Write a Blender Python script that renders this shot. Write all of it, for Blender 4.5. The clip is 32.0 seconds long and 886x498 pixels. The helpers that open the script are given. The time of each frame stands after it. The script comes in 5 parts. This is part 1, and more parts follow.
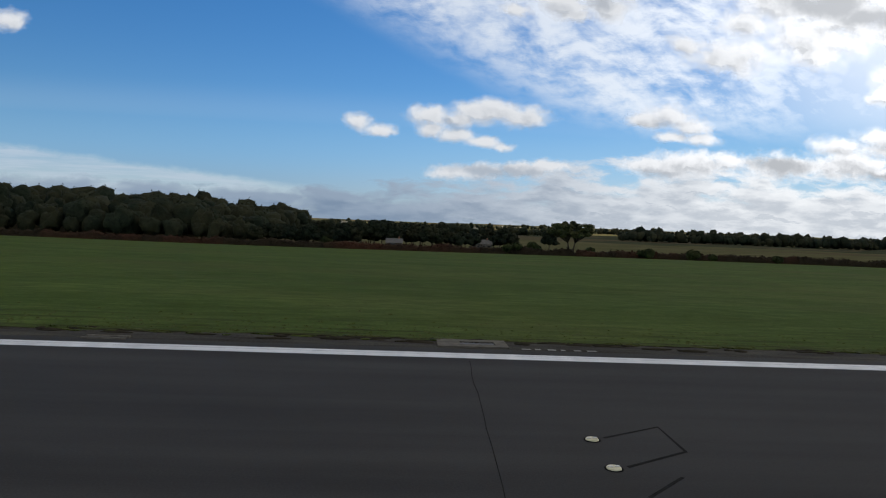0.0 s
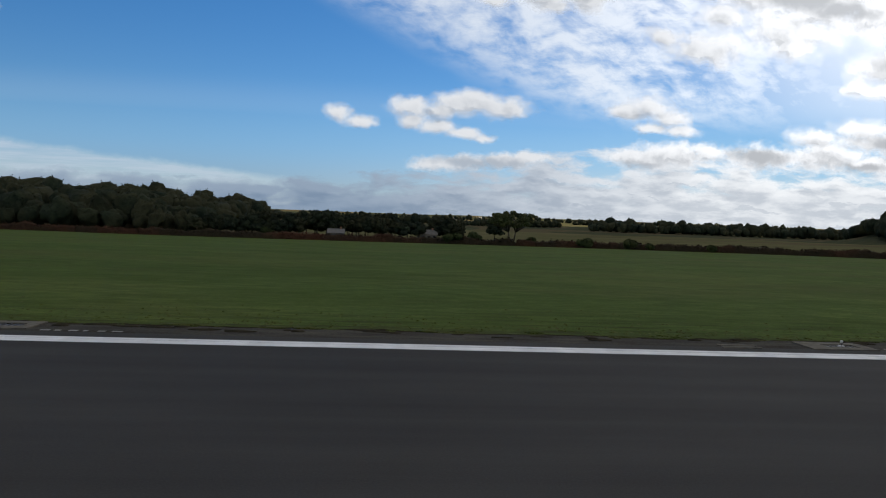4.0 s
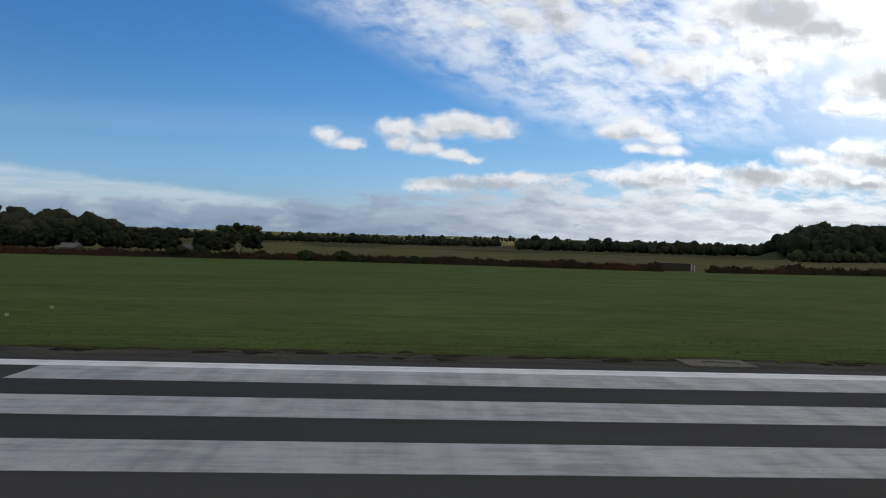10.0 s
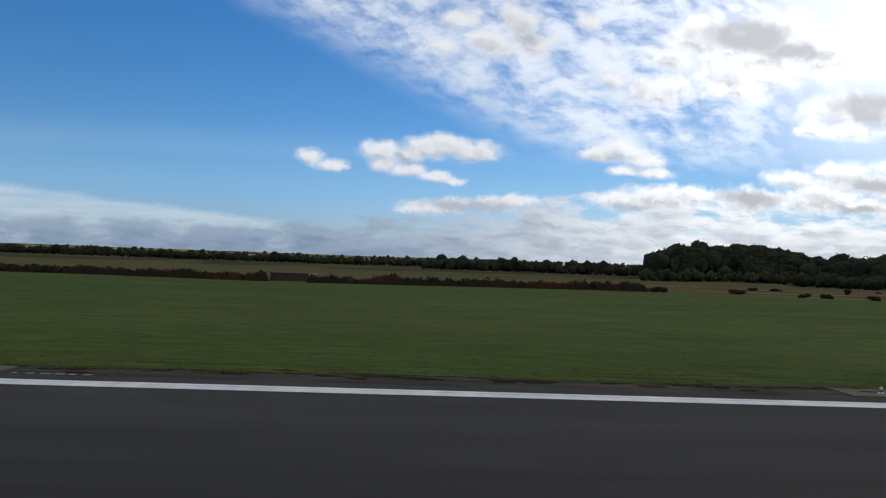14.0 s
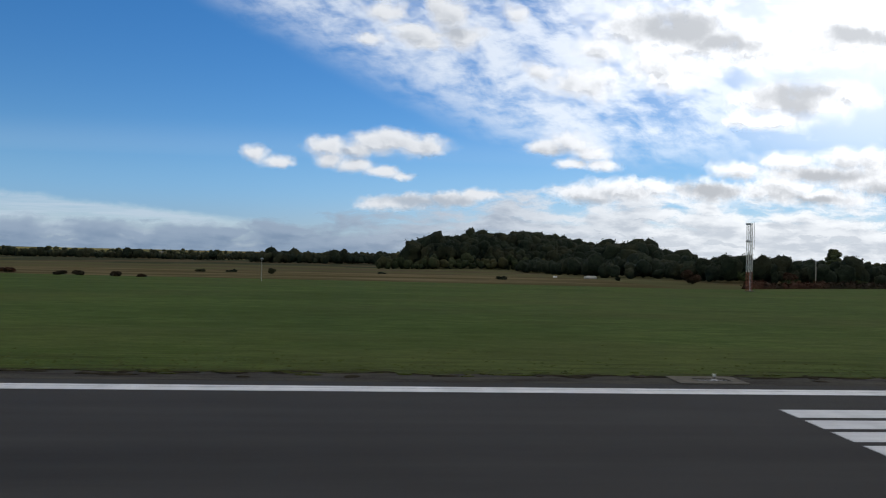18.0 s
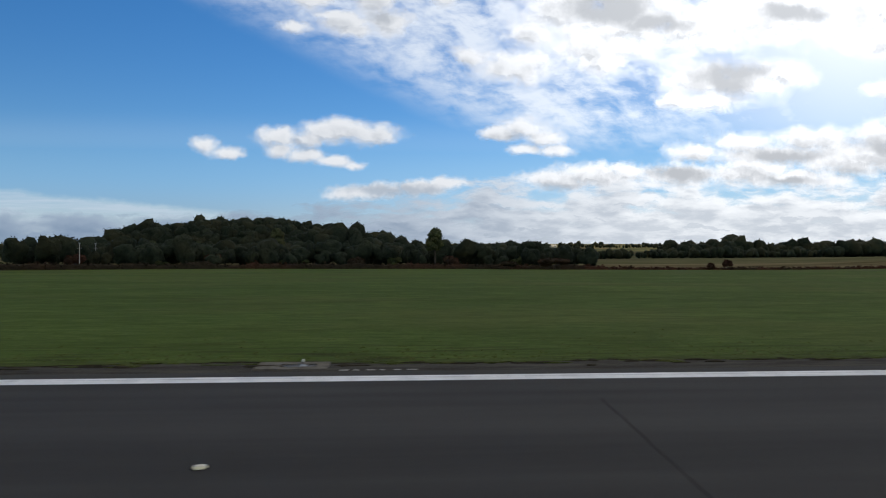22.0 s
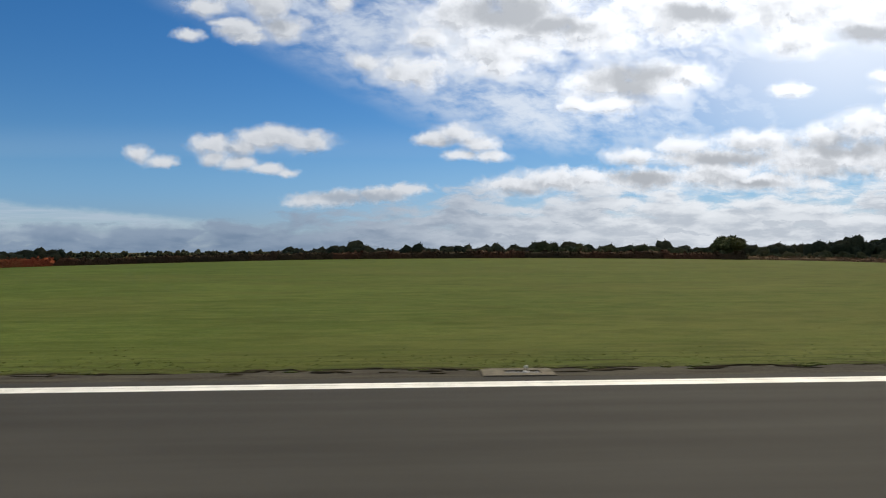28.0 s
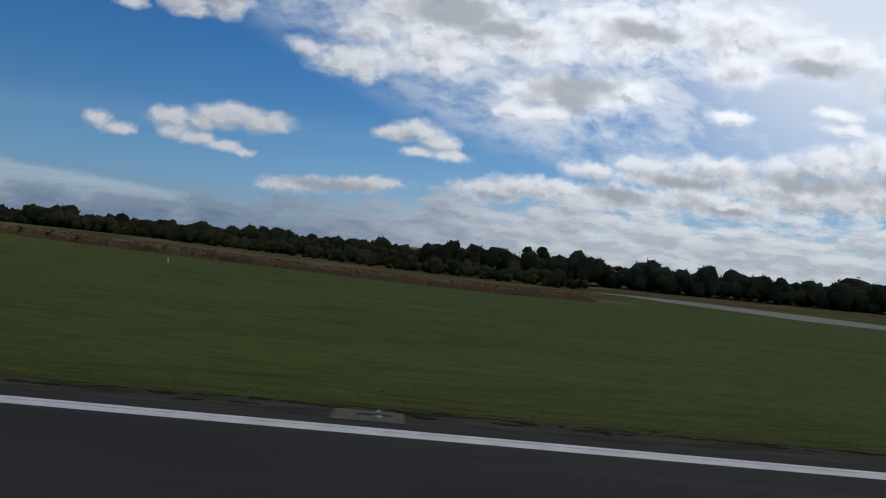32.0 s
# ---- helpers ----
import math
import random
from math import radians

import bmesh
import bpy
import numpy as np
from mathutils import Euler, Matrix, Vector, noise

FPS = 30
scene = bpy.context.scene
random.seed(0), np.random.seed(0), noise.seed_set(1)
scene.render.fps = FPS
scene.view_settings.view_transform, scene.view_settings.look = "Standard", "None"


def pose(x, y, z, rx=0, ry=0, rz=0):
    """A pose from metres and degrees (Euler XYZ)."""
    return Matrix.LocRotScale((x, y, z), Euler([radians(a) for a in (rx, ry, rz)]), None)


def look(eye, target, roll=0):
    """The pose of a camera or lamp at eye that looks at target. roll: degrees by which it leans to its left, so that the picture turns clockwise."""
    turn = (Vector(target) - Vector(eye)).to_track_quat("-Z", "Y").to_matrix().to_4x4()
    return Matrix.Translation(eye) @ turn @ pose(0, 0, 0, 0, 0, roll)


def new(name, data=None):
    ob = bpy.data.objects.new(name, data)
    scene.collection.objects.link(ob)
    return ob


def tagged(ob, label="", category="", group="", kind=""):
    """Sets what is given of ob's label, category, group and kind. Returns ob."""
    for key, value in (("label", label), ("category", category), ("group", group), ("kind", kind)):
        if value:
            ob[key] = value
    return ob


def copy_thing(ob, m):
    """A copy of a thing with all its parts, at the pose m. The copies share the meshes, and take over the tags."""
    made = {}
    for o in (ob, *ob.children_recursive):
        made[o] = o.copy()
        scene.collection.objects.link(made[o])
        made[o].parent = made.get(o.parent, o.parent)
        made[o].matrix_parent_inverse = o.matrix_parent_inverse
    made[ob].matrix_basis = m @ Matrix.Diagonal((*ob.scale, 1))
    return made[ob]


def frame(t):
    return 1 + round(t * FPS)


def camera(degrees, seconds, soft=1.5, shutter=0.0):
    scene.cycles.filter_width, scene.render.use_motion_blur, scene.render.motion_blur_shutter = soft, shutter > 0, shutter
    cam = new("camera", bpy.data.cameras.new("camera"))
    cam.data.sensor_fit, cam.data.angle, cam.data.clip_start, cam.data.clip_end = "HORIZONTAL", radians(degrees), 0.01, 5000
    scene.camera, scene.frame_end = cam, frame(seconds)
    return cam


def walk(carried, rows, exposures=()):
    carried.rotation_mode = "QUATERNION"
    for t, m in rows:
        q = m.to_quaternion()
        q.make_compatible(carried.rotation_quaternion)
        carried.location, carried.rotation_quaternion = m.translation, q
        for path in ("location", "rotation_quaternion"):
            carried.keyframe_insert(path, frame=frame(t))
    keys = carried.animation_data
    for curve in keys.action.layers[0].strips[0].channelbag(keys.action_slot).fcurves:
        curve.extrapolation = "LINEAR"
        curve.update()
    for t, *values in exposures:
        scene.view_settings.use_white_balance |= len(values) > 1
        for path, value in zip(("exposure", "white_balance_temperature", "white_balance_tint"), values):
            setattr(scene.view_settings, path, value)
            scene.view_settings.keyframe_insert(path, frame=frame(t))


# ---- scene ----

# scale of the plan: every length below is multiplied by it
U = 0.59

# ------------------------------------------------------------------ camera
cam = camera(69.17, 32.0, soft=1.1, shutter=0.06)
# seconds, x, y, z, degrees turned to the right, degrees up, degrees of lean to the left
PATH = [
    (0.0, 0.00, -0.14, 4.36, 3.08, -2.06, 2.32),
    (0.5, 0.70, -0.14, 4.36, 3.08, -2.11, 2.35),
    (1.0, 1.63, -0.12, 4.36, 3.16, -2.27, 2.33),
    (1.5, 2.88, -0.11, 4.36, 3.28, -2.25, 2.30),
    (2.0, 4.55, -0.11, 4.36, 3.40, -2.32, 2.19),
    (2.5, 6.74, -0.09, 4.36, 3.59, -2.51, 2.29),
    (3.0, 9.46, -0.08, 4.35, 3.89, -2.64, 2.53),
    (3.5, 12.66, -0.07, 4.36, 4.21, -2.70, 2.42),
    (5.5, 30.74, 0.04, 4.36, 4.67, -2.83, 1.75),
    (6.0, 37.24, 0.05, 4.36, 4.55, -2.72, 1.69),
    (6.5, 44.62, 0.06, 4.36, 4.39, -2.65, 1.80),
    (7.0, 52.88, 0.07, 4.36, 4.27, -2.61, 1.73),
    (7.5, 61.98, 0.04, 4.36, 4.29, -2.65, 1.63),
    (8.0, 71.83, 0.04, 4.36, 4.02, -2.51, 1.50),
    (8.5, 82.37, 0.04, 4.36, 3.89, -2.33, 1.45),
    (9.0, 93.56, 0.03, 4.36, 3.76, -2.03, 1.53),
    (9.5, 105.34, 0.02, 4.35, 3.58, -0.64, 1.76),
    (10.0, 117.64, 0.02, 4.36, 3.46, -0.84, 1.80),
    (10.5, 130.44, 0.02, 4.36, 3.49, -1.00, 1.78),
    (11.0, 143.74, 0.02, 4.36, 3.40, -0.99, 1.73),
    (11.5, 157.56, 0.02, 4.36, 3.19, -0.54, 1.39),
    (12.0, 171.98, 0.02, 4.36, 3.03, -0.03, 1.46),
    (12.5, 187.08, 0.02, 4.36, 2.87, -0.11, 1.84),
    (13.0, 202.97, 0.02, 4.36, 2.77, 0.93, 2.21),
    (13.5, 219.74, 0.02, 4.37, 2.53, 1.28, 2.17),
    (15.5, 297.15, -0.01, 4.36, 3.22, 0.29, 1.72),
    (16.0, 319.19, -0.01, 4.36, 3.50, 0.93, 1.72),
    (16.5, 342.22, -0.01, 4.36, 3.74, 0.03, 1.73),
    (17.0, 366.16, -0.01, 4.35, 3.85, -0.03, 1.88),
    (17.5, 390.92, -0.01, 4.36, 3.69, 0.60, 1.28),
    (18.0, 416.38, -0.00, 4.36, 3.76, 0.84, 1.25),
    (18.5, 442.43, -0.00, 4.36, 3.98, 0.02, 1.10),
    (19.0, 468.98, 0.01, 4.37, 4.03, -0.45, 1.07),
    (19.5, 496.00, 0.02, 4.38, 4.26, -0.51, 0.91),
    (20.0, 523.42, 0.01, 4.36, 4.56, -0.22, 0.65),
    (20.5, 551.19, 0.01, 4.36, 4.41, -0.87, 0.86),
    (21.0, 579.28, -0.00, 4.36, 3.79, -0.17, 0.61),
    (21.5, 607.65, -0.01, 4.36, 3.24, 0.42, 0.52),
    (22.0, 636.27, -0.01, 4.35, 3.62, -0.15, 0.09),
    (22.5, 665.11, -0.01, 4.36, 3.80, 0.38, -0.12),
    (23.0, 694.16, -0.01, 4.36, 3.72, -1.08, -0.14),
    (23.5, 723.42, -0.01, 4.36, 2.65, -0.30, -0.48),
    (24.0, 752.91, -0.01, 4.36, 2.33, -0.35, -0.53),
    (24.5, 782.64, -0.01, 4.36, 2.87, -0.32, -0.59),
    (25.0, 812.62, -0.01, 4.36, 2.70, -0.86, -0.88),
    (25.5, 842.86, -0.01, 4.36, 3.54, -1.09, -0.51),
    (26.0, 873.36, -0.01, 4.36, 3.17, 0.02, -0.78),
    (26.5, 904.09, -0.02, 4.35, 3.31, 0.12, -0.78),
    (28.5, 1029.27, 0.04, 4.36, 1.80, 0.84, -0.23),
    (29.0, 1061.17, 0.05, 4.37, 1.03, 1.46, -0.21),
    (29.5, 1093.33, 0.04, 4.37, 0.78, 1.58, 0.43),
    (30.0, 1125.76, 0.04, 4.66, 1.98, 2.18, 1.05),
    (30.5, 1158.46, 0.04, 4.92, 2.16, 1.59, 2.14),
    (31.0, 1191.41, 0.03, 5.24, 2.11, 1.25, 3.33),
    (31.5, 1224.59, 0.03, 5.67, 2.56, -0.02, 4.85),
    (32.0, 1257.99, 0.04, 6.09, 1.97, 0.39, 5.58),
]


def aimed(x, y, z, turn, up, lean):
    a, b = radians(turn), radians(up)
    eye = Vector((x, y, z)) * U
    return look(eye, eye + Vector((math.sin(a) * math.cos(b), math.cos(a) * math.cos(b), math.sin(b))), lean)


walk(cam, [(t, aimed(*row)) for t, *row in PATH], [(0, -0.08, 6500, 10), (9, -0.05, 6500, 10), (16, 0.0, 6450, 10), (24, 0.02, 6450, 10), (26, 0.06, 6400, 10), (27, -0.04, 6400, 10),
     (28.5, -0.30, 6350, 10), (29.5, -0.37, 6330, 10), (30, -0.47, 6300, 10), (31, -0.58, 6250, 10), (32, -0.57, 6200, 10)])

# ------------------------------------------------------------------ light
SUN_TURN, SUN_UP = 32.0, 46.0
world = bpy.data.worlds.new("sky")
scene.world = world
world.use_nodes = True
wt = world.node_tree
wt.nodes.clear()
w_out = wt.nodes.new("ShaderNodeOutputWorld")
w_bg = wt.nodes.new("ShaderNodeBackground")
w_sky = wt.nodes.new("ShaderNodeTexSky")
w_sky.sky_type = "NISHITA"
w_sky.sun_disc = False
w_sky.sun_elevation, w_sky.sun_rotation = radians(SUN_UP), radians(SUN_TURN)
w_sky.air_density, w_sky.dust_density, w_sky.ozone_density = 1.0, 0.1, 4.0
w_bg.inputs["Strength"].default_value = 0.06
w_hue = wt.nodes.new("ShaderNodeHueSaturation")
w_hue.inputs["Saturation"].default_value, w_hue.inputs["Value"].default_value = 1.30, 1.40
wt.links.new(w_sky.outputs[0], w_hue.inputs["Color"])
w_tint = wt.nodes.new("ShaderNodeMix")
w_tint.data_type, w_tint.blend_type = "RGBA", "MULTIPLY"
w_tint.inputs["Factor"].default_value = 1.0
wt.links.new(w_hue.outputs[0], w_tint.inputs["A"])
w_tint.inputs["B"].default_value = (0.91, 0.985, 1.06, 1)
wt.links.new(w_tint.outputs["Result"], w_bg.inputs[0])
wt.links.new(w_bg.outputs[0], w_out.inputs[0])
sun = new("sun", bpy.data.lights.new("sun", "SUN"))
sun.data.energy, sun.data.angle, sun.data.color = 5.0, radians(1.5), (1.0, 0.86, 0.57)
a, b = radians(SUN_TURN), radians(SUN_UP)
sun.matrix_world = look((0, 0, 500), Vector((0, 0, 500)) - Vector((math.sin(a) * math.cos(b), math.cos(a) * math.cos(b), math.sin(b))))


# ------------------------------------------------------------------ node helpers
class Net:
    """A short way to write node trees."""

    def __init__(self, tree):
        self.t = tree

    def node(self, kind, **props):
        n = self.t.nodes.new(kind)
        for k, v in props.items():
            setattr(n, k, v)
        return n

    def put(self, socket, value):
        if isinstance(value, bpy.types.NodeSocket):
            self.t.links.new(value, socket)
        elif value is not None:
            socket.default_value = value

    def math(self, op, a, b=None, c=None, clamp=False):
        n = self.node("ShaderNodeMath", operation=op, use_clamp=clamp)
        for s, v in zip(n.inputs, (a, b, c)):
            self.put(s, v)
        return n.outputs[0]

    def vec(self, op, a, b=None, scale=None):
        n = self.node("ShaderNodeVectorMath", operation=op)
        self.put(n.inputs[0], a)
        if b is not None:
            self.put(n.inputs[1], b)
        if scale is not None:
            self.put(n.inputs["Scale"], scale)
        return n.outputs["Value"] if op in ("LENGTH", "DOT_PRODUCT") else n.outputs["Vector"]

    def noise(self, vector, scale, detail=3.0, rough=0.5, out=0, kind="FBM"):
        n = self.node("ShaderNodeTexNoise", noise_dimensions="3D")
        self.put(n.inputs["Vector"], vector)
        n.inputs["Scale"].default_value, n.inputs["Detail"].default_value = scale, detail
        n.inputs["Roughness"].default_value = rough
        return n.outputs[out]

    def ramp(self, fac, *stops):
        n = self.node("ShaderNodeValToRGB")
        el = n.color_ramp.elements
        while len(el) < len(stops):
            el.new(0.5)
        for e, (p, c) in zip(el, stops):
            e.position, e.color = p, (*c, 1) if len(c) == 3 else c
        self.put(n.inputs[0], fac)
        return n.outputs[0]

    def step(self, value, lo, hi, smooth=True, a=0.0, b=1.0):
        n = self.node("ShaderNodeMapRange", interpolation_type="SMOOTHSTEP" if smooth else "LINEAR", clamp=True)
        for k, v in zip(("Value", "From Min", "From Max", "To Min", "To Max"), (value, lo, hi, a, b)):
            self.put(n.inputs[k], v)
        return n.outputs[0]

    def mix(self, fac, a, b, blend="MIX"):
        n = self.node("ShaderNodeMix", data_type="RGBA", blend_type=blend)
        self.put(n.inputs["Factor"], fac)
        self.put(n.inputs["A"], a if not isinstance(a, tuple) else (*a[:3], 1))
        self.put(n.inputs["B"], b if not isinstance(b, tuple) else (*b[:3], 1))
        return n.outputs["Result"]


def material(name):
    m = bpy.data.materials.new(name)
    m.use_nodes = True
    m.node_tree.nodes.clear()
    n = Net(m.node_tree)
    out = n.node("ShaderNodeOutputMaterial")
    bsdf = n.node("ShaderNodeBsdfPrincipled")
    n.t.links.new(bsdf.outputs[0], out.inputs[0])
    # place in metres of the plan
    place = n.vec("SCALE", n.node("ShaderNodeNewGeometry").outputs["Position"], scale=1 / U)
    return m, n, bsdf, place


def stretched(n, place, sx, sy, sz=1.0):
    return n.vec("MULTIPLY", place, (sx, sy, sz))


def bump(n, bsdf, height, strength=0.3, distance=0.02):
    b = n.node("ShaderNodeBump")
    b.inputs["Strength"].default_value, b.inputs["Distance"].default_value = strength, distance * U
    n.put(b.inputs["Height"], height)
    n.t.links.new(b.outputs[0], bsdf.inputs["Normal"])


def surface(name, dark, light, scale=3.0, rough=0.8, metal=0.0, grain=40.0, relief=0.2, gloss=0.4):
    """Paint, metal, concrete: two scales of colour, fine relief."""
    m, n, bsdf, place = material(name)
    big = n.noise(place, scale, 4, 0.6)
    fine = n.noise(place, grain, 2, 0.6)
    n.put(bsdf.inputs["Base Color"], n.mix(n.math("MULTIPLY_ADD", fine, 0.35, n.math("MULTIPLY", n.step(big, 0.3, 0.7), 0.65)), dark, light))
    bsdf.inputs["Roughness"].default_value, bsdf.inputs["Metallic"].default_value = rough, metal
    bsdf.inputs["Specular IOR Level"].default_value = gloss
    bump(n, bsdf, fine, relief, 0.01)
    return m


def foliage(name, dark, light, warm, warmth=0.25, patch=0.16):
    m, n, bsdf, place = material(name)
    tree = n.noise(place, patch, 2, 0.5)
    clump = n.noise(place, 0.7, 4, 0.62)
    spray = n.noise(place, 3.0, 3, 0.65)
    leaf = n.node("ShaderNodeNewGeometry").outputs["Random Per Island"]
    rnd = n.node("ShaderNodeObjectInfo").outputs["Random"]
    tone = n.math("ADD", n.math("MULTIPLY", n.step(clump, 0.3, 0.7), 0.4), n.math("ADD", n.math("MULTIPLY", spray, 0.25), n.math("MULTIPLY", leaf, 0.35)))
    col = n.mix(tone, dark, light)
    turned = n.math("MULTIPLY", n.step(n.math("ADD", tree, n.math("MULTIPLY", rnd, 0.15)), 0.50, 0.72), warmth)
    n.put(bsdf.inputs["Base Color"], n.mix(turned, col, warm))
    bsdf.inputs["Roughness"].default_value = 0.8
    bsdf.inputs["Specular IOR Level"].default_value = 0.05
    bump(n, bsdf, n.math("MULTIPLY_ADD", spray, 0.4, clump), 0.9, 0.9)
    return m


# ------------------------------------------------------------------ materials
def make_asphalt():
    m, n, bsdf, place = material("runway_asphalt")
    lanes = n.noise(stretched(n, place, 0.01, 0.8), 1.0, 3, 0.5)
    big = n.noise(stretched(n, place, 0.05, 0.2), 1.0, 4, 0.6)
    fine = n.noise(place, 22.0, 3, 0.7)
    mixed = n.math("ADD", n.math("MULTIPLY", lanes, 0.25), n.math("ADD", n.math("MULTIPLY", big, 0.5), n.math("MULTIPLY", fine, 0.25)))
    n.put(bsdf.inputs["Base Color"], n.ramp(mixed, (0.34, (0.030, 0.030, 0.0305)), (0.66, (0.068, 0.067, 0.0655))))
    n.put(bsdf.inputs["Roughness"], n.step(big, 0.2, 0.8, False, 0.72, 0.9))
    bsdf.inputs["Specular IOR Level"].default_value = 0.04
    bsdf.inputs["Diffuse Roughness"].default_value = 0.15
    bump(n, bsdf, fine, 0.5, 0.012)
    return m


def make_paint(name, white, worn, asphalt=(0.06, 0.06, 0.06), wear=0.5, streaks=(0.25, 5.0)):
    m, n, bsdf, place = material(name)
    long_worn = n.noise(stretched(n, place, *streaks), 1.0, 5, 0.68)
    cross = n.noise(stretched(n, place, 1.3, 0.12), 1.0, 3, 0.55)
    blot = n.noise(place, 0.9, 4, 0.6)
    fine = n.noise(place, 30.0, 3, 0.7)
    tone = n.math("ADD", n.math("MULTIPLY", long_worn, 0.45), n.math("ADD", n.math("MULTIPLY", cross, 0.3), n.math("MULTIPLY", blot, 0.25)))
    col = n.mix(n.step(tone, 0.36, 0.62), worn, white)
    chips = n.math("MULTIPLY", n.step(n.math("MULTIPLY_ADD", fine, 0.5, n.math("MULTIPLY", long_worn, 0.6)), 0.60, 0.74), wear)
    n.put(bsdf.inputs["Base Color"], n.mix(chips, col, asphalt))
    bsdf.inputs["Roughness"].default_value = 0.7
    bump(n, bsdf, fine, 0.25, 0.006)
    return m


def make_grass():
    m, n, bsdf, place = material("airfield_grass")
    mown = n.noise(stretched(n, place, 0.03, 0.10), 1.0, 2, 0.5)
    tuft = n.noise(stretched(n, place, 0.5, 1.4), 1.0, 4, 0.65)
    blot = n.noise(stretched(n, place, 0.03, 0.05), 1.0, 4, 0.6)
    fine = n.noise(place, 7.0, 3, 0.7)
    streak = n.noise(stretched(n, place, 0.32, 0.75), 1.0, 4, 0.65)
    mown = n.math("ADD", n.math("MULTIPLY", mown, 0.5), n.math("MULTIPLY", streak, 0.5))
    tone = n.math("ADD", n.math("MULTIPLY", mown, 0.36), n.math("ADD", n.math("MULTIPLY", tuft, 0.30), n.math("MULTIPLY", fine, 0.34)))
    col = n.ramp(tone, (0.34, (0.031, 0.052, 0.012)), (0.5, (0.065, 0.101, 0.023)), (0.66, (0.122, 0.158, 0.040)))
    # lusher and thinner sward in soft blotches
    lush = n.noise(stretched(n, place, 0.07, 0.16), 1.0, 3, 0.55)
    col = n.mix(n.step(lush, 0.38, 0.64, True, 0.0, 0.3), col, (0.040, 0.064, 0.012))
    # dry, thin sward in large patches
    col = n.mix(n.math("MULTIPLY", n.step(blot, 0.42, 0.68), 0.30), col, (0.100, 0.096, 0.036))
    # past the runway's middle sunlight's olive warmth is put into the turf, then fades
    side = n.node("ShaderNodeSeparateXYZ")
    n.put(side.inputs[0], place)
    col = n.mix(n.math("MULTIPLY", n.math("MULTIPLY", n.step(side.outputs[0], 900.0, 1070.0), n.step(side.outputs[0], 1150.0, 1260.0, True, 1.0, 0.35)), n.step(streak, 0.3, 0.7, True, 0.25, 0.6)), col, (0.118, 0.112, 0.038))
    # tyre-scuffed, muddy turf in short broken streaks beside the shoulder
    near = n.step(n.math("ADD", side.outputs[1], n.math("MULTIPLY", blot, 8.0)), 38.0, 27.0)
    mud = n.step(n.noise(stretched(n, place, 0.16, 1.9), 1.0, 4, 0.6), 0.48, 0.66)
    scuff = n.step(n.noise(stretched(n, place, 0.13, 0.42), 1.0, 4, 0.65), 0.50, 0.68)
    col = n.mix(n.math("MULTIPLY", scuff, 0.28), col, (0.032, 0.040, 0.010))
    col = n.mix(n.math("MULTIPLY", n.math("MULTIPLY", near, mud), 0.75), col, (0.026, 0.024, 0.013))
    # bare trodden rim where the turf ends
    rim = n.step(n.math("ADD", side.outputs[1], n.math("MULTIPLY", tuft, 3.2)), 27.4, 24.9)
    n.put(bsdf.inputs["Base Color"], n.mix(n.math("MULTIPLY", rim, 0.7), col, (0.034, 0.031, 0.017)))
    bsdf.inputs["Roughness"].default_value = 0.9
    bsdf.inputs["Specular IOR Level"].default_value = 0.02
    bsdf.inputs["Diffuse Roughness"].default_value = 0.2
    bump(n, bsdf, n.math("ADD", fine, tuft), 0.45, 0.08)
    return m


def make_field(name, dark, light, dry, amount):
    m, n, bsdf, place = material(name)
    big = n.noise(stretched(n, place, 0.016, 0.075), 1.0, 5, 0.62)
    rowed = n.noise(stretched(n, place, 0.03, 0.4), 1.0, 3, 0.6)
    fine = n.noise(place, 1.2, 3, 0.7)
    col = n.mix(n.math("MULTIPLY_ADD", rowed, 0.6, n.math("MULTIPLY", fine, 0.4)), dark, light)
    n.put(bsdf.inputs["Base Color"], n.mix(n.math("MULTIPLY", n.step(big, 0.42, 0.62), amount), col, dry))
    bsdf.inputs["Roughness"].default_value = 1.0
    bsdf.inputs["Specular IOR Level"].default_value = 0.0
    return m


def make_verge():
    m, n, bsdf, place = material("dirty_verge")
    streak = n.noise(stretched(n, place, 0.25, 1.5), 1.0, 4, 0.65)
    fine = n.noise(place, 9.0, 3, 0.7)
    tone = n.math("MULTIPLY_ADD", fine, 0.4, n.math("MULTIPLY", streak, 0.6))
    n.put(bsdf.inputs["Base Color"], n.ramp(tone, (0.36, (0.028, 0.025, 0.020)), (0.5, (0.056, 0.053, 0.047)), (0.64, (0.086, 0.081, 0.066))))
    bsdf.inputs["Roughness"].default_value = 1.0
    bsdf.inputs["Specular IOR Level"].default_value = 0.03
    bump(n, bsdf, fine, 0.5, 0.03)
    return m


ASPHALT = make_asphalt()
LINE_WHITE = make_paint("edge_line_paint", (0.76, 0.77, 0.78), (0.53, 0.54, 0.55), wear=0.25)
KEY_WHITE = make_paint("worn_white_paint", (0.41, 0.42, 0.425), (0.19, 0.198, 0.202), wear=0.8, streaks=(0.4, 3.2))
BLOCK_WHITE = make_paint("block_white_paint", (0.48, 0.49, 0.505), (0.27, 0.278, 0.29), wear=0.6)
FRESH_WHITE = make_paint("bright_white_paint", (0.67, 0.685, 0.705), (0.49, 0.505, 0.525), wear=0.3)
YELLOW = make_paint("taxi_line_yellow", (0.55, 0.36, 0.03), (0.35, 0.24, 0.03), wear=0.3)
GRASS = make_grass()
VERGE = make_verge()
FIELD_OLIVE = make_field("olive_pasture", (0.066, 0.070, 0.032), (0.112, 0.110, 0.055), (0.15, 0.130, 0.075), 0.6)
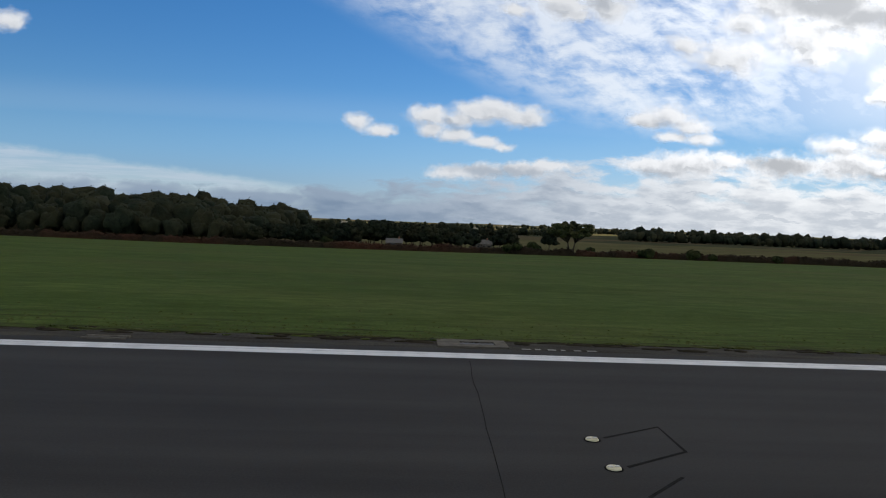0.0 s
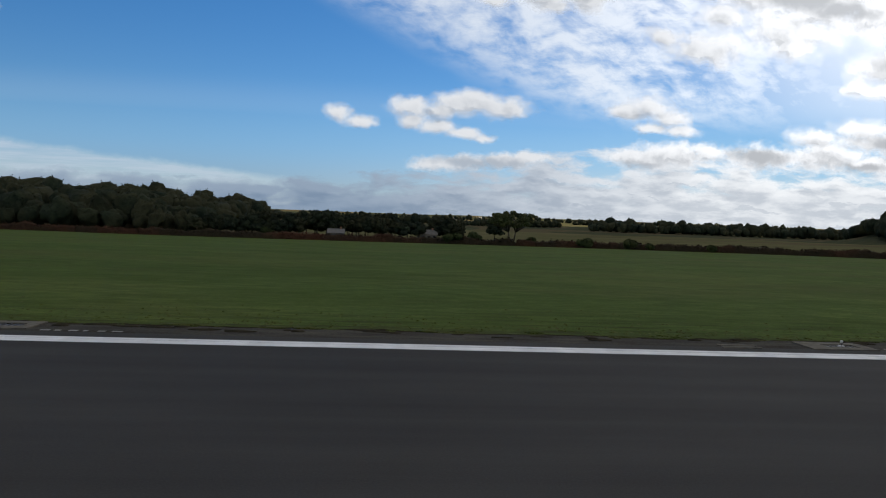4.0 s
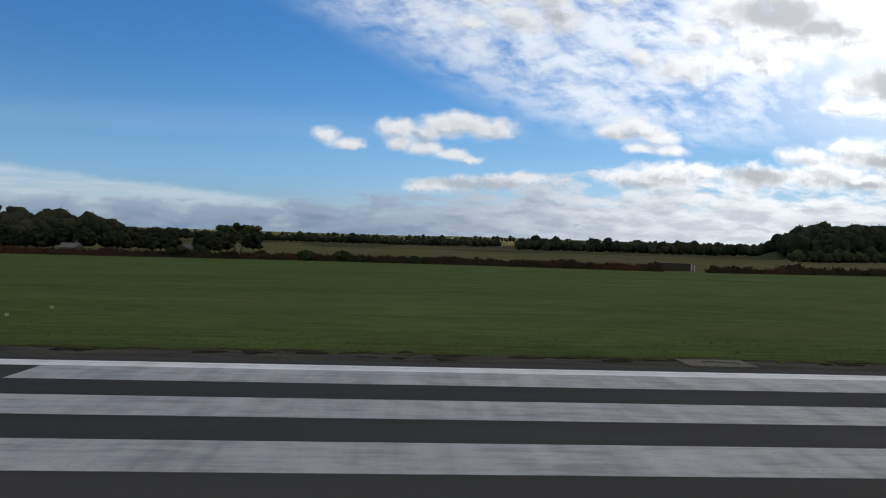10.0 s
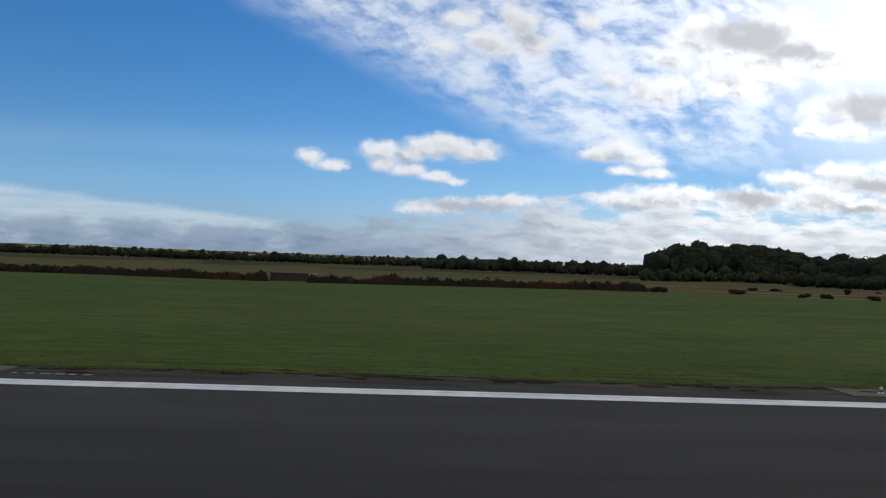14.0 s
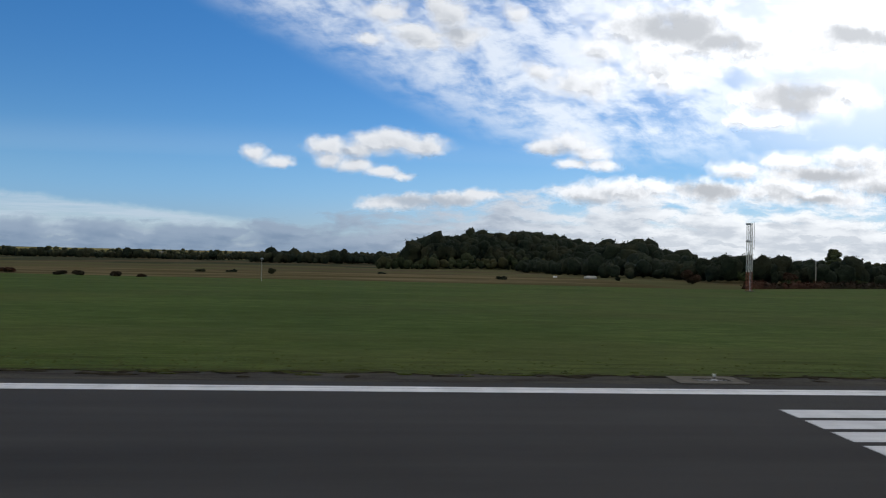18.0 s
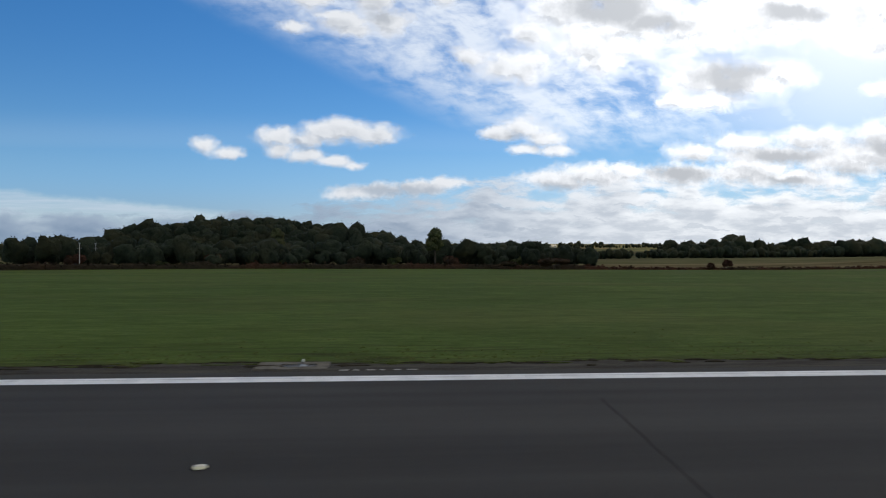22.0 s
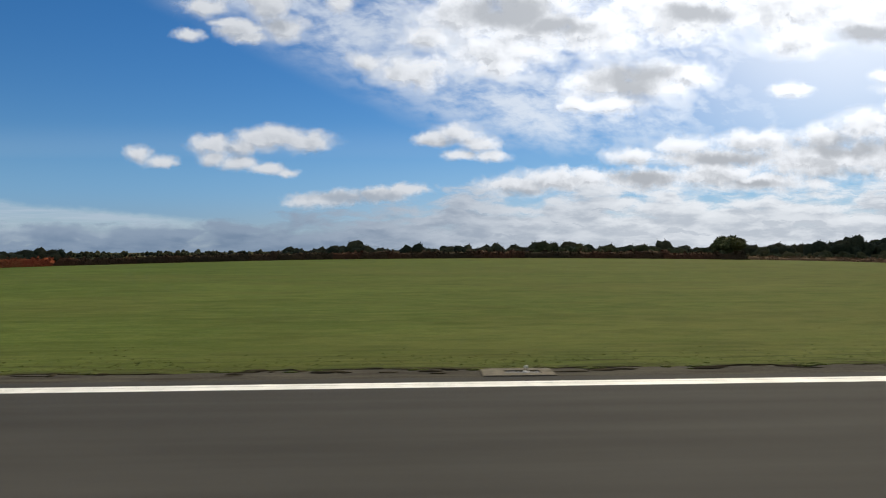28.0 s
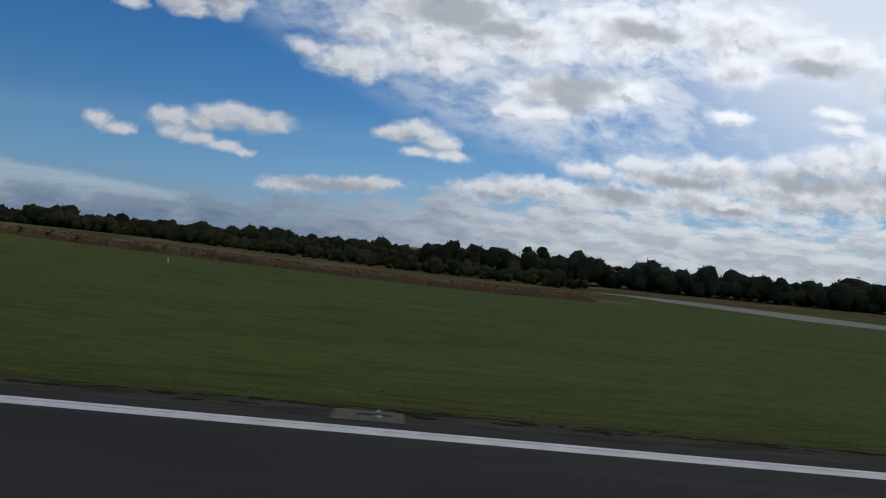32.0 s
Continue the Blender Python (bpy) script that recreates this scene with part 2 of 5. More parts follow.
FIELD_TAN = make_field("tan_stubble", (0.082, 0.068, 0.042), (0.135, 0.112, 0.070), (0.056, 0.054, 0.028), 0.6)
FIELD_ROUGH = make_field("rough_brown_grass", (0.056, 0.050, 0.024), (0.112, 0.094, 0.048), (0.19, 0.155, 0.092), 0.75)
FIELD_GREEN = make_field("far_green_field", (0.042, 0.050, 0.030), (0.062, 0.069, 0.040), (0.088, 0.082, 0.052), 0.5)
WORN_SEALANT = surface("worn_crack_sealant", (0.015, 0.015, 0.015), (0.032, 0.032, 0.032), 2, 1.0, gloss=0.0)
SEALANT = surface("black_crack_sealant", (0.008, 0.008, 0.008), (0.014, 0.014, 0.014), 4, 1.0, gloss=0.0)
CONCRETE = surface("weathered_concrete", (0.080, 0.073, 0.061), (0.165, 0.152, 0.128), 2.5, 0.95, gloss=0.1)
FADED = make_paint("faded_shoulder_paint", (0.26, 0.255, 0.235), (0.10, 0.096, 0.086), wear=0.8)
TRACK_GREY = surface("pale_worn_concrete", (0.15, 0.143, 0.128), (0.26, 0.248, 0.222), 0.3, 0.9, grain=3.0)
LEAF_DARK = foliage("oak_leaves", (0.009, 0.014, 0.011), (0.040, 0.052, 0.030), (0.056, 0.052, 0.025), 0.5, 0.06)
LEAF_MID = foliage("field_tree_leaves", (0.024, 0.034, 0.015), (0.070, 0.088, 0.032), (0.085, 0.078, 0.030))
LEAF_SCRUB = foliage("scrub_leaves", (0.018, 0.025, 0.013), (0.054, 0.066, 0.028), (0.080, 0.066, 0.030), 0.5, 0.05)
LEAF_HEDGE = foliage("hedge_leaves", (0.022, 0.018, 0.012), (0.052, 0.040, 0.024), (0.095, 0.036, 0.022), 0.6, 0.03)
LEAF_RED = foliage("red_strip_leaves", (0.16, 0.035, 0.020), (0.30, 0.080, 0.035), (0.22, 0.10, 0.04), 0.4)
LEAF_BRACKEN = foliage("brown_bracken_leaves", (0.12, 0.070, 0.044), (0.22, 0.140, 0.090), (0.17, 0.125, 0.072), 0.6, 0.05)
LEAF_OPEN = foliage("open_tree_leaves", (0.046, 0.058, 0.026), (0.115, 0.128, 0.058), (0.115, 0.100, 0.042), 0.4)
BARK = surface("tree_bark", (0.035, 0.028, 0.020), (0.09, 0.075, 0.055), 3, 0.95)
RED_PAINT = surface("signal_red_paint", (0.24, 0.065, 0.038), (0.34, 0.10, 0.06), 1.5, 0.6)
WHITE_PAINT = surface("weathered_white_paint", (0.60, 0.59, 0.55), (0.80, 0.79, 0.75), 1.5, 0.6)
DULL_WHITE = surface("dirty_white_boards", (0.40, 0.385, 0.35), (0.58, 0.56, 0.51), 1.5, 0.7)
FLUOR = surface("yellow_green_paint", (0.30, 0.33, 0.12), (0.46, 0.49, 0.24), 2, 0.6)
BROWN_PAINT = surface("dark_brown_paint", (0.055, 0.032, 0.022), (0.10, 0.058, 0.040), 1.5, 0.7)
STEEL = surface("galvanised_steel", (0.30, 0.31, 0.32), (0.48, 0.49, 0.50), 3, 0.5, 0.7)
DARK_STEEL = surface("dark_equipment_metal", (0.04, 0.04, 0.045), (0.09, 0.09, 0.095), 3, 0.5, 0.4)
ROOF_GREY = surface("grey_roof_sheet", (0.07, 0.068, 0.066), (0.12, 0.117, 0.112), 1, 0.6)
WALL_DULL = surface("dull_grey_render", (0.13, 0.12, 0.10), (0.20, 0.185, 0.155), 1, 0.9)
WALL_CREAM = surface("cream_render", (0.45, 0.40, 0.30), (0.60, 0.54, 0.42), 1, 0.85)
WALL_BRICK = surface("brown_brick", (0.20, 0.10, 0.06), (0.32, 0.18, 0.12), 1.5, 0.85)
WINDOW_DARK = surface("dark_window_glass", (0.02, 0.022, 0.025), (0.04, 0.045, 0.05), 1, 0.15)
LIGHT_CREAM = surface("cream_light_fitting", (0.50, 0.46, 0.30), (0.74, 0.70, 0.50), 6, 0.5)


# ------------------------------------------------------------------ mesh helpers
def mesh_from(name, verts, faces, mats, index=None, smooth=False):
    me = bpy.data.meshes.new(name)
    me.from_pydata([tuple(c * U for c in v) for v in verts], [], faces)
    for m in mats if isinstance(mats, (list, tuple)) else [mats]:
        me.materials.append(m)
    if index is not None:
        me.polygons.foreach_set("material_index", index)
    if smooth:
        me.polygons.foreach_set("use_smooth", [True] * len(me.polygons))
    me.update()
    return me


def mesh_big(name, verts, tris, mat):
    """A large triangle mesh from arrays."""
    me = bpy.data.meshes.new(name)
    me.vertices.add(len(verts))
    me.vertices.foreach_set("co", (np.asarray(verts, dtype=np.float32) * U).ravel())
    me.loops.add(len(tris) * 3)
    me.loops.foreach_set("vertex_index", np.asarray(tris, dtype=np.int32).ravel())
    me.polygons.add(len(tris))
    me.polygons.foreach_set("loop_start", np.arange(len(tris), dtype=np.int32) * 3)
    me.materials.append(mat)
    me.update(calc_edges=True)
    return me


def bm_mesh(name, bm, mat, smooth=False):
    bm.transform(Matrix.Scale(U, 4))
    me = bpy.data.meshes.new(name)
    bm.to_mesh(me)
    bm.free()
    me.materials.append(mat)
    if smooth:
        me.polygons.foreach_set("use_smooth", [True] * len(me.polygons))
    return me


def spot(x, y, z=0.0, turn=0.0):
    return Matrix.Translation(Vector((x, y, z)) * U) @ Matrix.Rotation(radians(turn), 4, "Z")


def part(name, mesh, parent, at=(0, 0, 0), label="", turn=0.0):
    ob = new(name, mesh)
    ob.parent = parent
    ob.matrix_local = spot(*at, turn)
    return tagged(ob, label)


def root(name, m, label, category, group="", kind=""):
    ob = new(name)
    ob.empty_display_size = 0.2
    ob.matrix_world = m
    return tagged(ob, label, category, group, kind)


def solid(name, mesh, m, label, category, group="", kind=""):
    ob = new(name, mesh)
    ob.matrix_world = m
    return tagged(ob, label, category, group, kind)


def box_bm(sx, sy, sz, at=(0, 0, 0), bevel=0.0, bm=None, turn=None):
    """A box resting on z = at[2]."""
    bm = bm or bmesh.new()
    m = Matrix.Translation((at[0], at[1], at[2] + sz / 2))
    if turn is not None:
        m = m @ turn
    made = bmesh.ops.create_cube(bm, size=1.0, matrix=m @ Matrix.Diagonal((sx, sy, sz, 1)))
    if bevel:
        es = list({e for v in made["verts"] for e in v.link_edges})
        bmesh.ops.bevel(bm, geom=es, offset=bevel, segments=1, affect="EDGES")
    return bm


def rod_bm(p, q, r0, r1=None, sides=6, bm=None):
    """A tapered rod from p to q."""
    bm = bm or bmesh.new()
    p, q = Vector(p), Vector(q)
    m = Matrix.Translation((p + q) / 2) @ (q - p).to_track_quat("Z", "Y").to_matrix().to_4x4()
    bmesh.ops.create_cone(bm, cap_ends=True, segments=sides, radius1=r0, radius2=r0 if r1 is None else r1, depth=(q - p).length, matrix=m)
    return bm


# ------------------------------------------------------------------ the lie of the land
HEDGE_Y = ((-900, 240), (-412, 238), (-12, 236), (88, 225), (206, 184), (338, 160), (488, 144), (588, 194), (648, 205), (808, 175), (888, 170),
           (1088, 165), (1188, 174), (1321, 215), (1488, 232), (2400, 232))
HEDGE_Z = ((-900, -5), (-150, -5.3), (-66, -5.6), (0, -5.3), (60, -4.6), (95, -4.4), (133, -3.7), (200, -3.2), (260, -2.1), (304, -1.5), (430, -1.3),
           (546, -1.6), (585, -2.1), (650, -2.6), (745, -2.4), (780, -1.8), (823, -0.6), (857, 0.2), (884, 1.4), (916, 1.9), (950, 2.9),
           (1008, 3.3), (1060, 2.9), (1126, 1.6), (1150, 0.1), (1175, -0.8), (1195, -1.3), (1236, -3.3), (1262, -4.4), (1310, -5.3), (1500, -5.6), (2400, -5.6))
HILLS = ((-205, 400, 150, 110, 9.0), (522, 550, 78, 82, 19.0), (648, 530, 110, 75, 3.0))
GRASS_Y = 23.4


def along(table, x):
    return float(np.interp(x, [p[0] for p in table], [p[1] for p in table]))


def smooth(t):
    t = min(max(t, 0.0), 1.0)
    return t * t * (3 - 2 * t)


def hedge_z(x):
    return sum(along(HEDGE_Z, x + d) for d in (-24, -12, 0, 12, 24)) / 5


def land(x, y):
    """Height of the ground."""
    if y <= GRASS_Y:
        return -0.02
    yh = along(HEDGE_Y, x)
    zh = hedge_z(x)
    if y <= yh:
        s = (y - GRASS_Y) / (yh - GRASS_Y)
        crest = 1.2 * math.exp(-((x - 1165) / 55) ** 2) * math.sin(math.pi * min(s / 0.82, 1.0))
        return -0.02 + (zh * (0.75 * s + 0.25 * s * s) + crest) * smooth(s * 6)
    far = smooth((y - yh) / 450)
    z = zh * (1 - far) + (-5.0 + 5.0 * smooth((y - 650) / 400) * smooth((x - 120) / 250)) * far
    z += 26 * smooth((y - 1200) / 2600) * far
    for hx, hy, rx, ry, h in HILLS:
        slant = 0.43 * (y - hy) if h > 15 else 0.0
        z += h * math.exp(-(((x - hx - slant) / rx) ** 2 + ((y - hy) / ry) ** 2) ** 2)
    return z + 0.35 * noise.noise((x * 0.02, y * 0.02, 3.0)) * far


def land_sheet():
    xs = sorted({-6000, -4000, -2600, -1800, -1300, -1000, -800, -650, -500, *range(-400, 1801, 14), 1900, 2000, 2200, 2500, 2900, 3500, 4500, 6500})
    cuts = [-4200, -1500, -400, -80, GRASS_Y - 1.5, GRASS_Y]
    inner = [0.004, 0.012, 0.025, 0.045, 0.07, 0.1, 0.14, 0.19, 0.25, 0.32, 0.4, 0.5, 0.6, 0.7, 0.8, 0.9, 0.96, 1.0]
    outer = [4, 10, 18, 28, 40, 55, 70, 90, 110, 130, 155, 180, 210, 240, 270, 300, 335, 370, 410, 460, 520, 600, 700, 820, 960, 1150, 1400, 1800, 2300, 3000, 4000]
    rows, verts, faces, index = len(cuts) + len(inner) + len(outer), [], [], []
    for x in xs:
        yh = along(HEDGE_Y, x)
        for y in cuts + [GRASS_Y + (yh - GRASS_Y) * s for s in inner] + [yh + o for o in outer]:
            verts.append((x, y, land(x, y)))
    for i in range(len(xs) - 1):
        for j in range(rows - 1):
            a = i * rows + j
            faces.append((a, a + rows, a + rows + 1, a + 1))
            x, y = verts[a][0], verts[a][1] - along(HEDGE_Y, xs[i])
            if y < 0 or x > 1330 and y < 62:
                k = 0
            elif y < 85 and 255 < x < 480 or y < 60 and x > 500 or y < 260 and x > 1120:
                k = 3
            elif y < 120 and 60 < x < 330:
                k = 1
            elif y < 330:
                k = 2 if noise.noise((x * 0.004, y * 0.012, 7.0)) > 0.22 else 1
            else:
                k = (1, 4, 2, 4)[int(abs(noise.noise((x * 0.0022, y * 0.002, 1.0))) * 9 + y * 0.002) % 4]
            index.append(k)
    me = mesh_from("ground", verts, faces, [GRASS, FIELD_OLIVE, FIELD_TAN, FIELD_ROUGH, FIELD_GREEN], index, True)
    solid("ground", me, spot(0, 0), "mown airfield grass running out to olive and tan farm fields", "ground", kind="structure")


def strip_mesh(name, points, mat, thick=0.006):
    """A flat marking with its outline given as x, y points, standing a little proud of the runway."""
    n = len(points)
    verts = [(x, y, thick) for x, y in points] + [(x, y, -0.004) for x, y in points]
    faces = [tuple(range(n))] + [(i, i + n, (i + 1) % n + n, (i + 1) % n) for i in range(n)]
    return mesh_from(name, verts, faces, mat)


LEAN = 0.045  # the cross lines lie a little askew to the runway


def rect(x0, x1, y0, y1):
    a, b = (y0 - 20) * LEAN, (y1 - 20) * LEAN
    return [(x0 + a, y0), (x1 + a, y0), (x1 + b, y1), (x0 + b, y1)]


def ribbon(points, width):
    """The outline of a band of that width along a line of points."""
    left, right = [], []
    for i, p in enumerate(points):
        a, b = Vector(points[max(i - 1, 0)]), Vector(points[min(i + 1, len(points) - 1)])
        d = (b - a).normalized() * width / 2
        left.append((p[0] - d.y, p[1] + d.x))
        right.append((p[0] + d.y, p[1] - d.x))
    return right + left[::-1]


land_sheet()

# ------------------------------------------------------------------ runway
EDGE = 21.4
bm = box_bm(2300, 47.2, 0.4, (650, -1.0, -0.4))
runway = solid("runway", bm_mesh("runway", bm, ASPHALT), spot(0, 0), "dark grey grooved asphalt runway with faint rubber streaks", "runway", kind="structure")


def verge_sheet():
    verts, faces = [], []
    x = -420.0
    k = 0
    while x < 1760:
        wob = 0.45 * noise.noise((x * 0.12, 0, 5)) + 0.3 * noise.noise((x * 0.6, 0, 9))
        far = 24.3 + wob
        for y in (22.45, 23.2, far):
            verts.append((x, y, max(land(x, y), -0.02) + 0.014))
        if k:
            a = 3 * k
            faces += [(a - 3, a, a + 1, a - 2), (a - 2, a + 1, a + 2, a - 1)]
        k += 1
        x += 0.7
    solid("verge", mesh_from("verge", verts, faces, VERGE), spot(0, 0), "dirty asphalt shoulder with moss and loose soil", "verge", kind="structure")


verge_sheet()


def marking(name, outline, mat, label, thick=0.006):
    return solid(name, strip_mesh(name, outline, mat, thick), spot(0, 0), label, "marking", kind="structure")


marking("edge_line", rect(-420, 1760, EDGE - 0.42, EDGE + 0.10), LINE_WHITE, "solid white painted line along the runway edge")
marking("edge_line", rect(-420, 1760, EDGE + 0.135, EDGE + 0.42), LINE_WHITE, "second coat of the white painted edge line")
marking("threshold_bar", rect(96.1, 99.5, 6.0, EDGE - 0.43), KEY_WHITE, "worn white painted bar across the runway")
for y0 in (19.12, 15.48, 11.85):
    marking("threshold_stripe", rect(106.3, 135.45, y0, y0 + 1.82), KEY_WHITE, "worn white painted threshold stripe")
# chequered touchdown blocks: four fine bars beside a solid block, changing sides
X1, X2, X3, X4 = 428.0, 445.2, 462.5, 479.8
for x0, x1 in ((X1, X2), (X3, X4)):
    for y0, y1 in ((17.85, 18.8), (16.62, 17.52), (15.40, 16.30), (14.2, 15.05)):
        marking("painted_bar", rect(x0, x1, y0, y1), FRESH_WHITE, "narrow bright white painted bar")
    marking("painted_block", rect(x0, x1, 6.5, 13.88), BLOCK_WHITE, "large scuffed white painted block")
marking("painted_block", rect(X2, X3, 13.1, 19.45), BLOCK_WHITE, "large scuffed white painted block")
for y0, y1 in ((11.85, 12.75), (10.65, 11.5), (9.4, 10.3)):
    marking("painted_bar", rect(X2, X3, y0, y1), FRESH_WHITE, "narrow bright white painted bar")
for x0 in (756.6, 905.6):
    marking("touchdown_stripe", rect(x0, x0 + 22.5, 8.2, 11.15), BLOCK_WHITE, "broad white painted touchdown stripe")
# taxi line: a bow that comes in from the runway's middle and leaves again
bow = [(64.58 + 31.75 * math.sin(radians(a)), -15.36 + 31.75 * math.cos(radians(a))) for a in range(-42, 51, 4)]
marking("taxi_line", ribbon(bow, 0.16), YELLOW, "thin curved yellow taxi line")

# ------------------------------------------------------------------ clouds
MID, FOCAL = 630.0, 1137.0
# clouds as across, up, half width, half height; the scale is that of the eye's view from the runway's middle
SMALL = ((-135, 200, 44, 15), (-339, 179, 24, 15), (-301, 164, 36, 12), (-214, 194, 44, 19), (-160, 189, 36, 15), (-111, 206, 58, 22), (-80, 204, 50, 20), (-48, 200, 58, 20), (-208, 171, 30, 15),
         (-168, 163, 46, 13), (-118, 151, 42, 10), (-80, 145, 26, 7), (172, 204, 38, 14), (219, 212, 52, 21), (259, 195, 44, 16), (277, 172, 42, 11), (220, 175, 36, 10))
UPPER_BANK = ((534, 174, 70, 18), (631, 190, 80, 22), (745, 201, 70, 24), (787, 199, 50, 24), (881, 209, 60, 28), (965, 232, 80, 32), (1060, 245, 80, 44),
              (1177, 260, 120, 55), (690, 170, 150, 20), (881, 172, 170, 28), (1070, 185, 180, 36), (1392, 266, 200, 80))
LOWER_BANK = ((-89, 96, 55, 15), (-30, 101, 60, 15), (25, 106, 70, 15), (75, 114, 60, 12), (276, 121, 80, 20), (348, 132, 90, 22), (411, 137, 44, 17), (507, 133, 95, 26), (635, 140, 100, 28),
              (730, 128, 110, 18), (820, 158, 120, 30), (976, 165, 170, 36), (1260, 192, 220, 40), (1553, 226, 260, 60))
BIG = ((548, 307, 80, 36), (624, 303, 90, 40), (500, 268, 46, 20), (700, 319, 70, 28), (571, 266, 80, 18), (120, 341, 46, 17), (177, 318, 52, 20), (-46, 437, 44, 34),
       (-16, 399, 46, 24), (-84, 379, 44, 13), (-160, 433, 50, 20), (-183, 384, 34, 12), (73, 443, 26, 18), (-120, 406, 30, 10), (-1044, 317, 30, 18))
MASS = ((-100, 394, 46, 20), (290, 429, 90, 46), (412, 423, 120, 60), (362, 339, 80, 30), (230, 381, 60, 24), (535, 401, 120, 50), (690, 431, 160, 60), (877, 448, 180, 60),
        (898, 381, 90, 34), (1057, 422, 180, 44), (888, 294, 46, 14), (1088, 323, 60, 14), (1104, 293, 60, 14), (1323, 398, 220, 90), (215, 321, 70, 32), (360, 359, 110, 40),
        (394, 407, 170, 40))
WEST = ((-120, 26, 90, 16), (-250, 30, 95, 20), (-400, 32, 110, 22), (-560, 36, 110, 20), (-700, 34, 90, 24), (-850, 38, 120, 22), (-1010, 40, 110, 24))
# where the thick clouds turn grey
SHADE_BIG = ((600, 318, 105, 32), (383, 422, 120, 22), (598, 294, 70, 26), (1035, 395, 120, 22), (381, 432, 120, 40), (463, 405, 90, 26), (721, 432, 110, 24),
             (1291, 366, 200, 50), (-31, 404, 40, 16))
SHADE_SMALL = ((704, 170, 125, 20), (930, 190, 140, 26), (1120, 206, 140, 36), (214, 199, 46, 8), (-40, 186, 40, 6), (-174, 178, 34, 6), (1337, 222, 180, 50))
SHADE_BANK = ((507, 132, 80, 18), (701, 124, 80, 10), (286, 113, 60, 10), (-9, 100, 120, 15), (865, 144, 120, 14), (1204, 158, 240, 20))


def blobs(n, q, table):
    """How deep q lies inside the nearest of the ellipses: 1 at a middle, 0 at an edge, less outside."""
    best = None
    for cx, cy, rx, ry in table:
        d = n.vec("LENGTH", n.vec("MULTIPLY", n.vec("SUBTRACT", q, (cx, cy, 0)), (1 / (rx * 1.02), 1 / (ry * 1.14), 0)))
        best = d if best is None else n.math("SMOOTH_MIN", best, d, 0.45)
    return n.math("SUBTRACT", 1.0, best)


def cloud_group(name, tables, grain, low=False, rough=1.45):
    """Depth of the cloud at q: heaps out of ellipses, with billows at two sizes."""
    g = bpy.data.node_groups.new(name, "ShaderNodeTree")
    g.interface.new_socket("q", in_out="INPUT", socket_type="NodeSocketVector")
    g.interface.new_socket("depth", in_out="OUTPUT", socket_type="NodeSocketFloat")
    n = Net(g)
    q = n.node("NodeGroupInput").outputs[0]
    warp = n.vec("SCALE", n.vec("SUBTRACT", n.noise(q, 0.018 * grain, 3, 0.55, out=1), (0.5, 0.5, 0.5)), scale=44.0 / grain)
    p = n.vec("ADD", q, n.vec("MULTIPLY", warp, (1, 0.6, 0)))
    puff = n.math("SUBTRACT", n.noise(n.vec("MULTIPLY", n.vec("ADD", p, (700, 300, 0)), (0.55, 1.5, 1) if low else (1, 1.35, 1)), 0.024 * grain, 7, 0.60), 0.5)
    depth = None
    for table in tables:
        d = blobs(n, p, table)
        depth = d if depth is None else n.math("MAXIMUM", depth, d)
    if low:
        # broken layers low over the horizon
        y = n.node("ShaderNodeSeparateXYZ")
        n.put(y.inputs[0], q)
        band = n.noise(n.vec("MULTIPLY", p, (0.009, 0.036, 1)), 1.0, 5, 0.56)
        ridge = n.step(y.outputs[0], -450.0, 350.0, True, 62.0, 150.0)
        dense = n.step(y.outputs[0], -200.0, 400.0, True, 0.56, 0.47)
        up = n.math("DIVIDE", y.outputs[1], ridge)
        layer = n.math("ADD", n.math("MULTIPLY", n.math("SUBTRACT", band, dense), 3.4), n.step(up, 1.0, 0.2, True, 0.0, 0.95))
        layer = n.math("SUBTRACT", layer, n.step(up, 0.85, 1.25, True, 0.0, 3.0))
        depth = n.math("MAXIMUM", depth, layer)
    n.put(n.node("NodeGroupOutput").inputs[0], n.math("MULTIPLY_ADD", puff, 1.1 if low else rough, depth))
    return g


def sky_coords(n):
    """Across and up, as seen from the runway's middle."""
    pos = n.node("ShaderNodeSeparateXYZ")
    n.put(pos.inputs[0], n.vec("SCALE", n.node("ShaderNodeNewGeometry").outputs["Position"], scale=1 / U))
    qx = n.math("MULTIPLY", n.math("DIVIDE", n.math("SUBTRACT", pos.outputs[0], MID), pos.outputs[1]), FOCAL)
    qy = n.math("MULTIPLY", n.math("DIVIDE", n.math("SUBTRACT", pos.outputs[2], 4.4), pos.outputs[1]), FOCAL)
    comb = n.node("ShaderNodeCombineXYZ")
    n.put(comb.inputs[0], qx)
    n.put(comb.inputs[1], qy)
    glare = n.step(n.vec("LENGTH", n.vec("SUBTRACT", comb.outputs[0], (850, 600, 0))), 950.0, 120.0)
    return comb.outputs[0], qx, qy, glare


def sky_output(n, colour, alpha):
    em = n.node("ShaderNodeEmission")
    n.put(em.inputs[0], colour)
    tr = n.node("ShaderNodeBsdfTransparent")
    mx = n.node("ShaderNodeMixShader")
    n.put(mx.inputs[0], alpha)
    n.t.links.new(tr.outputs[0], mx.inputs[1])
    n.t.links.new(em.outputs[0], mx.inputs[2])
    n.t.links.new(mx.outputs[0], n.node("ShaderNodeOutputMaterial").inputs[0])


